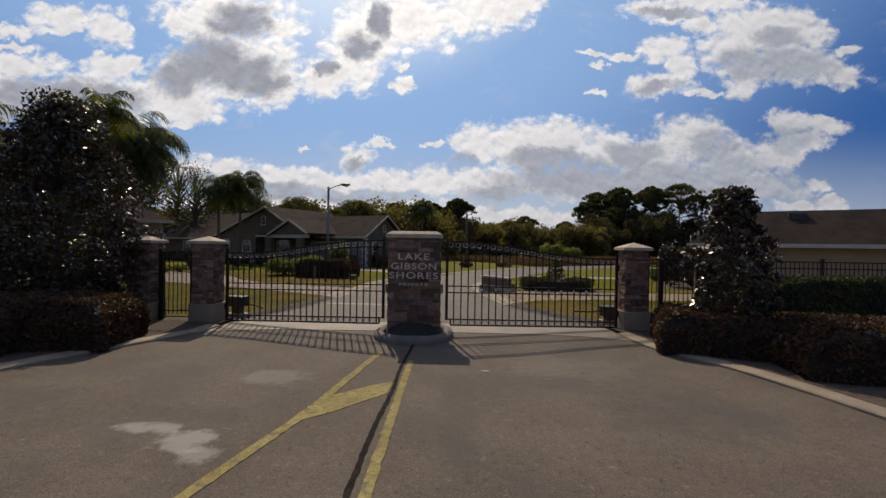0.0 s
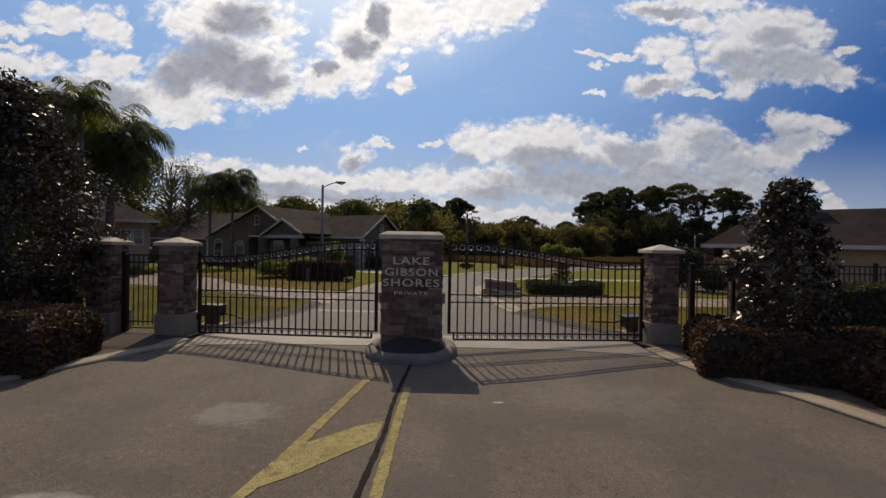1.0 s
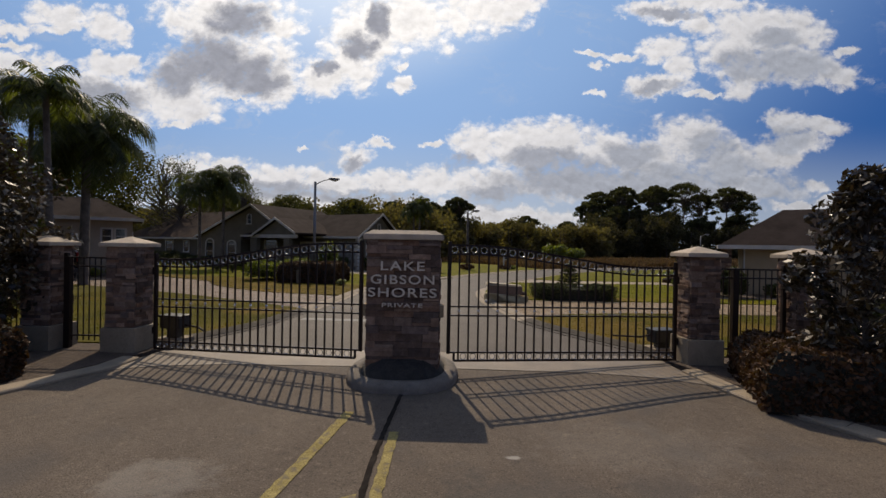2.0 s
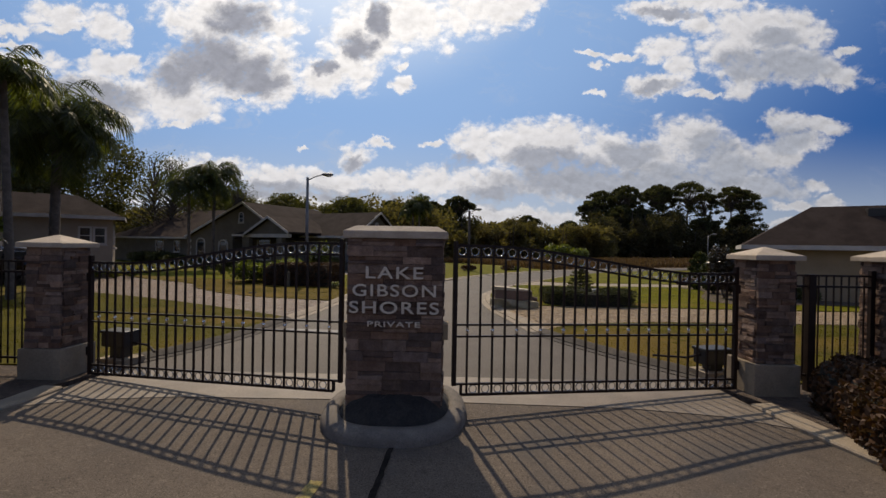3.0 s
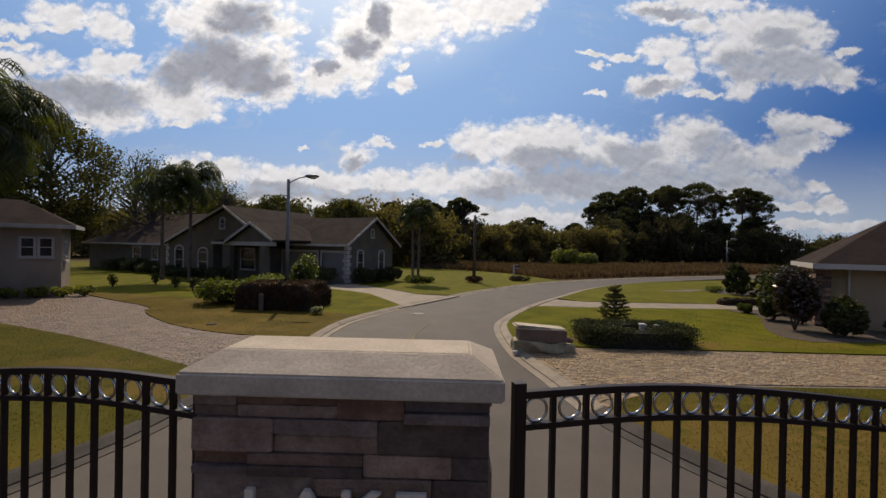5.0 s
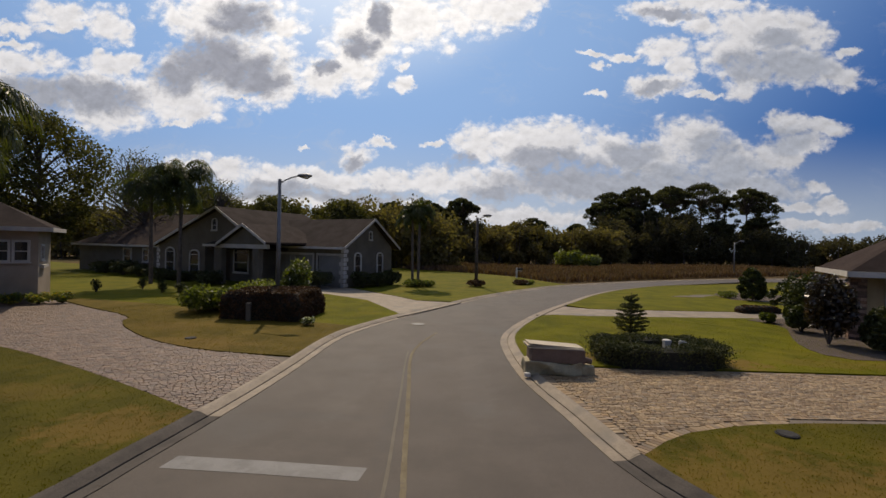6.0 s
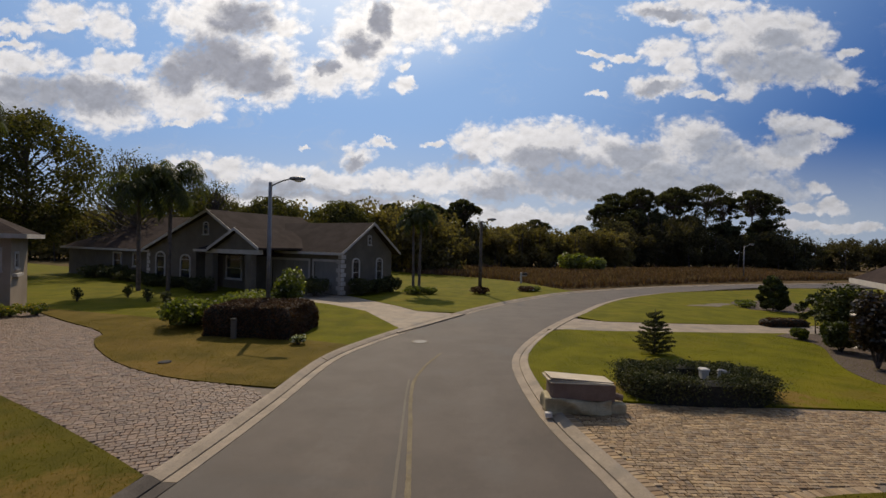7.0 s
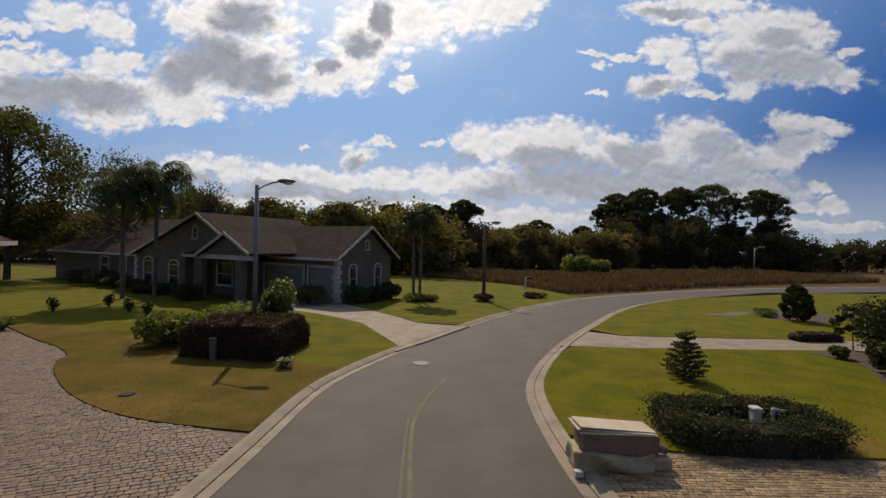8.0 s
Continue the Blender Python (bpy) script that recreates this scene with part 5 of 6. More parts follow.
# ---- street lamps, mailbox, small yard things ----
def street_lamp(x, y, height, turn, label, reach=1.15, thick=1.0, mat="galv"):
    s = thing("street_lamp", label, "street lamp", pose(x, y, 0, 0, 0, turn), "street lamps")
    part("pole", tube(bmesh.new(), (0, 0, -0.1), (0, 0, height - 0.15), 0.105 * thick, 0.075 * thick, 12), M[mat], s, smooth=True)
    part("base", tube(bmesh.new(), (0, 0, -0.05), (0, 0, 0.35), 0.13, 0.11, 12), M["galv"], s)
    bm = bmesh.new()
    pts = [(0, 0, height - 0.35), (0.25, 0, height - 0.2), (0.55, 0, height - 0.07), (reach - 0.3, 0, height)]
    for a, b in zip(pts, pts[1:]):
        tube(bm, a, b, 0.03, sides=8)
    part("arm", bm, M["galv"], s)
    bm = bmesh.new()
    bmesh.ops.create_uvsphere(bm, u_segments=14, v_segments=8, radius=1.0, matrix=Matrix.Translation((reach, 0, height + 0.02)) @ Matrix.Diagonal((0.36, 0.15, 0.10, 1)))
    part("lamp_head", bm, M["galv"], s, smooth=True)
    bm = bmesh.new()
    bmesh.ops.create_uvsphere(bm, u_segments=12, v_segments=6, radius=1.0, matrix=Matrix.Translation((reach + 0.06, 0, height - 0.04)) @ Matrix.Diagonal((0.2, 0.12, 0.09, 1)))
    part("lens", bm, M["lens"], s, smooth=True)


street_lamp(-7.72, 19.8, 6.2, 0, "grey street lamp rising out of the clipped hedge")
street_lamp(2.1, 34.0, 5.55, 0, "street lamp on a brown wooden pole among low plants", 0.75, 1.3, "bark")
street_lamp(36.8, 58.2, 4.6, 0, "grey street lamp beside the far road", 0.9, 0.7)

box_post = thing("mailbox", "white mailbox on a white post with dark box", "mailbox", pose(6.7, 44.5, -0.02, 0, 0, 15))
part("post", boxed(-0.07, 0.07, -0.07, 0.07, 0, 1.15), M["pvc"], box_post)
part("arm", boxed(-0.07, 0.6, -0.04, 0.04, 0.8, 0.88), M["pvc"], box_post)
bm = box(bmesh.new(), 0.08, 0.62, -0.12, 0.12, 0.88, 1.13, 0.05)
part("letter_box", bm, M["black"], box_post)
def parked_car(x, y, turn):
    """A dark sport utility car: profile extruded across, with glass, wheels, lamps and bumpers. Its rear is at +x."""
    c = thing("car", "dark maroon sport utility car parked before the cream house", "car", pose(x, y, 0.06, 0, 0, turn))
    profile = [(-2.35, 0.45), (-2.38, 0.85), (-2.2, 1.02), (-1.15, 1.14), (-0.45, 1.70), (0.2, 1.80), (1.9, 1.78), (2.2, 1.62), (2.38, 1.05), (2.36, 0.45)]
    bm = bmesh.new()
    rings = []
    for side, tuck in ((-0.93, 1), (0.93, 1)):
        rings.append([bm.verts.new((px, side * (0.86 if pz > 1.2 else 1.0), pz)) for px, pz in profile])
    bm.faces.new(rings[0]), bm.faces.new(rings[1][::-1])
    for i in range(len(profile)):
        j = (i + 1) % len(profile)
        bm.faces.new((rings[0][i], rings[1][i], rings[1][j], rings[0][j]))
    bmesh.ops.recalc_face_normals(bm, faces=bm.faces)
    bmesh.ops.bevel(bm, geom=list(bm.edges), offset=0.05, segments=2, affect="EDGES", clamp_overlap=True)
    body = part("body", bm, M["carpaint"], c, smooth=True)
    for s in (-1, 1):
        for x0, x1 in ((-0.75, 0.25), (0.33, 1.25), (1.33, 1.95)):
            bm = bmesh.new()
            low, high = (x0 - (0.25 if x0 < 0 else 0), 1.16), (x0 + (0.05 if x0 < 0 else 0), 1.62)
            pts = [(low[0], low[1]), (x1, 1.16), (x1 - (0.1 if x1 > 1.9 else 0), 1.62), (high[0] + 0.2 if x0 < 0 else high[0], 1.62)]
            f = [bm.verts.new((px, s * (0.925 - 0.10 * (pz - 1.16) / 0.46), pz)) for px, pz in pts]
            g = [bm.verts.new((px, s * (0.905 - 0.10 * (pz - 1.16) / 0.46), pz)) for px, pz in pts]
            bm.faces.new(f), bm.faces.new(g[::-1])
            for i in range(4):
                bm.faces.new((f[i], g[i], g[(i + 1) % 4], f[(i + 1) % 4]))
            bmesh.ops.recalc_face_normals(bm, faces=bm.faces)
            part("side_window", bm, M["glass"], body)
        part("tail_lamp", box(bmesh.new(), 2.2, 2.40, s * 0.80 - 0.1, s * 0.80 + 0.1, 1.0, 1.5, 0.03), M["tail"], c, "red tail lamp")
        part("lamp_trim", box(bmesh.new(), 2.36, 2.42, s * 0.80 - 0.08, s * 0.80 + 0.08, 1.18, 1.26, 0.01), M["chrome"], c, "clear reversing lamp")
        for wx in (-1.45, 1.42):
            tyre = part("wheel", tube(bmesh.new(), (wx, s * 0.72, 0.36), (wx, s * 0.95, 0.36), 0.36, None, 24), M["rubber"], c)
            part("rim", tube(bmesh.new(), (wx, s * 0.90, 0.36), (wx, s * 0.965, 0.36), 0.23, 0.20, 16), M["galv"], tyre)
    part("rear_window", box(bmesh.new(), 2.20, 2.30, -0.68, 0.68, 1.2, 1.58, 0.02), M["glass"], c)
    part("bumper", box(bmesh.new(), 2.3, 2.46, -0.9, 0.9, 0.42, 0.66, 0.04), M["black"], c)
    part("bumper", box(bmesh.new(), -2.46, -2.3, -0.9, 0.9, 0.42, 0.66, 0.04), M["black"], c)


parked_car(-21.6, 16.2, -25)
stake = thing("marker_post", "short green-grey utility marker post", "marker post", pose(-7.55, 16.55, 0.07))
part("shaft", box(bmesh.new(), -0.09, 0.09, -0.06, 0.06, 0, 0.62, 0.02), M["siding"], stake)
part("crown", box(bmesh.new(), -0.1, 0.1, -0.07, 0.07, 0.62, 0.72, 0.03), M["siding"], stake)

pedestal = thing("utility_pedestal", "white plastic utility pedestal in the hedge ring", "utility box", pose(6.38, 12.25, 0.07))
part("body", box(bmesh.new(), -0.085, 0.085, -0.09, 0.09, 0, 0.50, 0.03), M["pvc"], pedestal)
part("lid", box(bmesh.new(), -0.105, 0.105, -0.11, 0.11, 0.48, 0.56, 0.04), M["pvc"], pedestal)
pipe = thing("valve_pipe", "white plastic pipe elbow in the hedge ring", "pipe", pose(6.78, 12.3, 0.07))
part("riser", tube(bmesh.new(), (0, 0, 0), (0, 0, 0.50), 0.045, sides=10), M["pvc"], pipe)
part("elbow", tube(bmesh.new(), (-0.02, 0, 0.50), (0.22, -0.04, 0.46), 0.045, sides=10), M["pvc"], pipe)

pile = thing("rubbish_pile", "stack of flattened cardboard, padding and boards at the kerb", "rubbish pile", pose(2.86, 10.72, 0.04, 0, 0, 4))
bm = box(bmesh.new(), -0.72, 0.66, -0.32, 0.30, 0, 0.34, 0.05)
bmesh.ops.subdivide_edges(bm, edges=list(bm.edges), cuts=5, use_grid_fill=True)
for v in bm.verts:
    v.co.y -= 0.07 * math.sin(v.co.x * 5.0 + v.co.z * 9.0) * (1 if v.co.y < 0 else 0)
    v.co.z *= 1.0 - 0.22 * max(0.0, math.sin(v.co.x * 3.1 + 0.6))
    v.co += Vector((noise.noise(v.co * 3), noise.noise(v.co * 3 + Vector((9, 0, 0))), 0.6 * noise.noise(v.co * 4))) * 0.05
part("padding", bm, M["foam"], pile, "torn cream padding")
bm = box(bmesh.new(), -0.62, 0.70, -0.27, 0.27, 0.3, 0.63, 0.012)
bm.transform(pose(0, 0, 0, 0, 2.5, 0))
part("carton", bm, M["card"], pile, "brown flattened carton")
for i, (z, turn, tilt, dx) in enumerate(((0.635, 3, 2.2, 0.0), (0.66, -2, 3.6, -0.05), (0.69, 5, 5.0, -0.02))):
    bm = boxed(-0.70 + dx, 0.66 + dx, -0.28 + 0.03 * i, 0.26, z, z + 0.018)
    bm.transform(pose(0, 0, 0, 0, tilt, turn * 0.4))
    part("board", bm, M["board"], pile)
part("wrap", box(bmesh.new(), 0.62, 0.98, -0.26, 0.2, 0.0, 0.22, 0.05), M["foam"], pile)
part("roll", tube(bmesh.new(), (0.66, -0.05, 0.36), (0.94, -0.1, 0.30), 0.09, 0.07, 10), M["card"], pile)
part("scrap", box(bmesh.new(), -0.80, -0.66, -0.46, -0.34, 0.0, 0.1, 0.02), M["pvc"], pile)


# ---- plants ----
def blob_points(rng, count, centre, radii, shell=0.55):
    """Points filling the outer part of an ellipsoid."""
    p = rng.normal(size=(count, 3))
    p /= np.linalg.norm(p, axis=1)[:, None]
    p *= (shell + (1 - shell) * rng.random(count) ** 0.7)[:, None]
    return np.asarray(centre) + p * np.asarray(radii)


def limb_mesh(name, limbs, mat, sides=6):
    bm = bmesh.new()
    for a, b, r0, r1 in limbs:
        tube(bm, a, b, r0, r1, sides, False)
    me = bpy.data.meshes.new(name)
    bm.to_mesh(me), bm.free()
    me.materials.append(mat)
    me.shade_smooth()
    return me


def tree(name, x, y, height, spread, label, mat, seed, clear=0.3, clumps=26, per=170, leaf=0.16, z=0.0, category="tree", trunk=0.16, long=1.7, shape=1.0, group=""):
    """A tapered trunk with limbs that end in clumps of small leaves."""
    rng = np.random.default_rng(seed)
    t = thing(name, label, category, pose(x, y, z), group)
    limbs, points = [], []
    bend = rng.normal(size=2) * spread * 0.06
    crotch = np.array([bend[0], bend[1], height * clear])
    limbs.append(((0, 0, -0.1), crotch, trunk, trunk * 0.75))
    lead = np.array([bend[0] * 2, bend[1] * 2, height * 0.88])
    limbs.append((crotch, lead, trunk * 0.75, trunk * 0.15))
    for i in range(clumps):
        s = (i + 0.5) / clumps
        lift = clear + (1 - clear) * s
        reach = spread * (math.sin(math.pi * min(0.16 + 0.84 * s, 1.0) ** shape) * 0.9 + 0.12) * rng.uniform(0.65, 1.1)
        q = i * 2.4 + rng.uniform(-0.4, 0.4)
        tip = np.array([bend[0] + math.cos(q) * reach, bend[1] + math.sin(q) * reach, height * lift * 0.97])
        start = crotch + (lead - crotch) * max(0.0, (s - 0.15)) * 0.9
        middle = (start + tip) / 2 + rng.normal(size=3) * spread * 0.06
        limbs += [(start, middle, trunk * 0.35, trunk * 0.2), (middle, tip, trunk * 0.2, trunk * 0.06)]
        size = spread * rng.uniform(0.24, 0.42)
        points.append(blob_points(rng, per, tip, (size, size, size * 0.75), 0.25))
    child("trunk", limb_mesh("trunk", limbs, M["bark"]), None, t)
    child("crown", leaves("crown", np.concatenate(points), leaf, seed, 0.2, long), mat, t)
    return t


def palm(x, y, height, spread, label, seed, fronds=26, z=0.0, lean=0.3, trunk=0.13, low=-0.25):
    """A feather palm: ringed trunk, arching fronds with hanging leaflets."""
    rng = np.random.default_rng(seed)
    t = thing("palm_tree", label, "palm tree", pose(x, y, z), "palms")
    top = np.array([rng.uniform(-lean, lean), rng.uniform(-lean, lean), height])
    bm = bmesh.new()
    for i in range(14):
        a, b = top * (i / 14) ** 1.0, top * ((i + 1) / 14)
        tube(bm, a, b, trunk * (1.15 - 0.3 * i / 14), trunk * (1.0 - 0.3 * i / 14), 9, False)
    part("trunk", bm, M["palmbark"], t, smooth=True)
    verts, faces, rib = [], [], bmesh.new()
    for k in range(fronds):
        q = k * 2.39996 + rng.uniform(-0.2, 0.2)
        rise = rng.uniform(low, 1.15) if k > 3 else 1.5
        length = spread * rng.uniform(0.85, 1.15)
        p, way_out, ang = top.copy(), np.array([math.cos(q), math.sin(q), 0.0]), rise
        side = np.array([-math.sin(q), math.cos(q), 0.0])
        steps = 16
        for i in range(steps):
            step = length / steps
            nxt = p + (way_out * math.cos(ang) + np.array([0, 0, math.sin(ang)])) * step
            if i % 2 == 0:
                tube(rib, p, p + (nxt - p) * 2.0, 0.018 * (1 - i / steps) + 0.004, None, 4, False)
            ang -= (0.062 + 0.009 * i) * (1.0 + 0.3 * rise)
            for lr in (-1, 1):
                for j in range(2):
                    o = p + (nxt - p) * (j / 2)
                    ll = length * 0.30 * math.sin(math.pi * (0.12 + 0.86 * (i + j / 2) / steps)) * rng.uniform(0.8, 1.15)
                    tip = o + side * lr * ll * rng.uniform(0.45, 0.8) + (nxt - p) / step * ll * 0.35 + np.array([0, 0, -ll * rng.uniform(0.35, 0.95)])
                    wide = (nxt - p) / step * 0.032
                    mid = (o + tip) / 2 + np.array([0, 0, ll * 0.10])
                    n0 = len(verts)
                    verts += [o - wide * 0.6, o + wide * 0.6, mid + wide, tip, mid - wide]
                    faces += [(n0, n0 + 1, n0 + 2, n0 + 4), (n0 + 4, n0 + 2, n0 + 3)]
            p = nxt
    part("frond_ribs", rib, M["palm"], t)
    child("crown", merged("crown", [(verts, faces)]), M["palm"], t)
    return t


def hedge(outline_box, height, label, seed, mat, leaf=0.05, density=1000, round_off=0.42, turn=0.0, z=0.05, category="hedge", group=""):
    """A clipped hedge: uneven rounded core, near-black for the shade inside, covered with small leaves."""
    x0, x1, y0, y1 = outline_box
    rng = np.random.default_rng(seed)
    h = thing("hedge", label, category, pose((x0 + x1) / 2, (y0 + y1) / 2, z, 0, 0, turn), group)
    lx, ly = (x1 - x0) / 2, (y1 - y0) / 2
    bm = box(bmesh.new(), -lx, lx, -ly, ly, -0.03, height - 0.03)
    cuts = max(2, int(max(lx, ly) / 0.35))
    bmesh.ops.subdivide_edges(bm, edges=list(bm.edges), cuts=min(cuts, 14), use_grid_fill=True)

    def shaped(c):
        k = max(0.0, (c.z - height * 0.55) / (height * 0.45))
        pull = 1 - round_off * k * k * 0.5
        wob = noise.noise(c * 1.7 + Vector((seed, 0, 0))) * 0.09 + noise.noise(c * 4.1 + Vector((0, seed, 0))) * 0.04
        return Vector((c.x * pull * (1 + wob * 0.4), c.y * pull * (1 + wob), c.z * (1 + wob * 0.7)))
    for v in bm.verts:
        v.co = shaped(v.co.copy())
    bm.normal_update()
    tris = bmesh.ops.triangulate(bm, faces=list(bm.faces))["faces"]
    areas = np.array([f.calc_area() for f in tris])
    count = int(areas.sum() * density)
    picks = rng.choice(len(tris), count, p=areas / areas.sum())
    corner = np.array([[tuple(v.co) for v in f.verts] for f in tris])[picks]
    w = rng.dirichlet((1, 1, 1), count)
    normal = np.array([tuple(f.normal) for f in tris])[picks]
    pts = (corner * w[:, :, None]).sum(1) + normal * rng.uniform(-0.03, 0.055, count)[:, None]
    part("core", bm, M["dark_core"], h)
    child("leaves", leaves("leaves", pts, leaf, seed, 0.0, 1.7, normal * 0.4), mat, h)
    return h


def bush(name, x, y, r, height, label, seed, mat, leaf=0.06, count=2600, z=0.07, category="shrub", flowers=None, group=""):
    rng = np.random.default_rng(seed)
    b = thing(name, label, category, pose(x, y, z), group)
    pts, limbs = [], []
    lumps = 9
    for i in range(lumps):
        q = i * 2.4 + rng.uniform(-0.3, 0.3)
        rr = r * (0.55 if i else 0.0) * rng.uniform(0.8, 1.1)
        c = np.array([math.cos(q) * rr, math.sin(q) * rr, height * rng.uniform(0.38, 0.68)])
        pts.append(blob_points(rng, count // lumps, c, (r * 0.52, r * 0.52, height * rng.uniform(0.3, 0.42)), 0.45))
        limbs.append(((0, 0, -0.05), c, 0.025, 0.01))
    pts = np.concatenate(pts)
    pts = pts[pts[:, 2] > 0.0]
    child("stem", limb_mesh("stem", limbs, M["bark"], 5), None, b)
    child("leaves", leaves("leaves", pts, leaf, seed, 0.0, 1.7), mat, b)
    if flowers:
        pick = pts[rng.choice(len(pts), flowers[1])] * 1.04
        tagged(child("blossom", leaves("blossom", pick, leaf * 1.1, seed + 1, 0.0, 1.0), flowers[0], b), kind="stuff")
    return b


# by the gate
tree("magnolia", 6.78, -0.75, 3.42, 0.78, "young magnolia with glossy dark leaves behind the low hedge", M["magnolia"], 21, 0.22, 46, 150, 0.053, 0.05, trunk=0.05, long=2.2, shape=0.8)
tree("magnolia", -8.6, 0.6, 5.5, 1.6, "tall magnolia with glossy dark leaves behind the low hedge", M["magnolia"], 22, 0.12, 76, 330, 0.056, 0.05, trunk=0.08, long=2.2, shape=0.8)
hedge((5.42, 7.5, -1.5, 0.5), 0.78, "low clipped bronze-green hedge beside the forecourt", 31, M["redhedge"], turn=-20)
hedge((6.9, 13.5, -3.6, -1.0), 0.80, "low clipped bronze-green hedge beside the forecourt", 32, M["redhedge"], turn=-12)
hedge((7.6, 16.0, -8.0, -4.0), 0.80, "low clipped bronze-green hedge beside the forecourt", 33, M["redhedge"])
hedge((7.9, 21.0, 0.2, 1.2), 1.46, "taller dark green hedge along the iron fence", 34, M["hedge"])
hedge((-8.9, -5.85, -2.2, -0.5), 0.93, "low clipped bronze-green hedge beside the forecourt", 35, M["redhedge"], turn=8)
hedge((-15.0, -7.1, -5.2, -2.2), 0.95, "low clipped bronze-green hedge beside the forecourt", 36, M["redhedge"])
hedge((-20.0, -7.9, 0.4, 1.2), 1.62, "taller dark green hedge along the iron fence", 37, M["hedge"])

# left yard
palm(-16.9, 13.6, 7.5, 3.3, "queen palm with drooping green fronds before the cream house", 41, 110, lean=0.1, trunk=0.2, low=-0.9)
palm(-21.5, 15.5, 9.2, 3.4, "tall queen palm with drooping green fronds", 42, 40)
palm(-23.0, 11.0, 7.2, 3.4, "queen palm with drooping green fronds", 43, 44)
palm(-14.9, 9.8, 7.9, 2.0, "tall queen palm with upright fronds behind the magnolia", 44, 26)
tree("oak_tree", -19.5, 9.0, 6.2, 3.4, "dark spreading tree beside the cream house", M["leaf"], 45, 0.25, 34, 260, 0.16, trunk=0.2)
hedge((-8.75, -5.5, 16.75, 19.4), 1.12, "clipped box-shaped bronze hedge round the lamp post", 46, M["redhedge"], 0.05, 1100, 0.26, -4)
bush("shrub", -10.2, 18.9, 1.5, 1.25, "rounded yellow-green shrub beside the clipped hedge", 47, M["leaf"], 0.09, 4200)
bush("shrub", -9.0, 20.6, 1.3, 1.3, "rounded yellow-green shrub behind the clipped hedge", 48, M["yellowbush"], 0.09, 3200)
bush("flowering_shrub", -7.2, 20.6, 0.7, 2.3, "small flowering tree with white blossoms beside the lamp", 49, M["leaf"], 0.11, 2000, flowers=(M["petal"], 170))
bush("flower_clump", -5.05, 16.0, 0.28, 0.32, "clump of small white flowers at the hedge foot", 50, M["leaf"], 0.045, 500, category="flowers", flowers=(M["petal"], 280))
for i, (x, y, r) in enumerate(((-18.9, 19.7, 0.5), (-19.7, 19.2, 0.45), (-20.6, 18.6, 0.5), (-18.2, 20.2, 0.4))):
    bush("flower_clump", x, y, r, 0.55, "low clump of yellow-leaved plants before the cream house", 51 + i, M["yellowbush"], 0.07, 700, category="flowers", flowers=(M["bloom"], 160), group="yellow plants")
for i, (x, y) in enumerate(((-20.2, 24.6), (-18.9, 26.6), (-16.6, 25.0), (-14.8, 23.8))):
    bush("shrub", x, y, 0.28, 0.8, "small young shrub in the bed behind the olive lawn", 180 + i, M["hedge"], 0.07, 260, group="young shrubs")
palm(-20.9, 30.2, 7.0, 2.7, "queen palm before the grey house", 56, 46, low=-0.6)
palm(-19.2, 30.7, 7.6, 2.8, "queen palm before the grey house", 57, 54, low=-0.6)
palm(-2.75, 33.0, 5.4, 1.7, "slender palm beside the garage", 58, 30, trunk=0.1)
palm(-2.35, 33.1, 5.9, 1.6, "slender palm beside the garage", 59, 30, trunk=0.1)
for i, (x, y, r, h) in enumerate(((-2.6, 32.5, 0.8, 0.6), (2.1, 33.7, 0.75, 0.6), (-1.6, 32.7, 0.6, 0.5), (5.9, 36.4, 0.7, 0.45), (6.6, 36.9, 0.6, 0.4))):
    bush("shrub", x, y, r, h, "low planting ring of green and dry leaves on the lawn", 60 + i, M["leaf"] if i % 2 == 0 else M["redhedge"], 0.09, 900, group="low plantings", flowers=(M["petal"], 24) if i > 2 else None)
for i, (a, b, r, h) in enumerate(((-1.2, -1.2, 1.0, 1.25), (0.9, 1.0, 0.8, 1.2), (1.0, 2.6, 0.8, 1.1), (1.0, 4.3, 0.8, 1.2), (-8.3, -4.4, 0.9, 1.1), (-12.6, -3.6, 0.9, 0.8), (-14.4, -3.7, 1.0, 0.8), (-16.5, -3.6, 1.0, 0.85), (-19.5, -3.2, 1.1, 1.0), (-22.0, -3.2, 1.2, 1.3), (-25.5, -3.0, 1.3, 1.2))):
    p = pose(-7.3, 30.3, 0, 0, 0, -27) @ Vector((a, b, 0))
    bush("shrub", p.x, p.y, r, h, "dark green foundation shrub along the grey house", 70 + i, M["hedge"], 0.10, 1500, group="foundation shrubs")


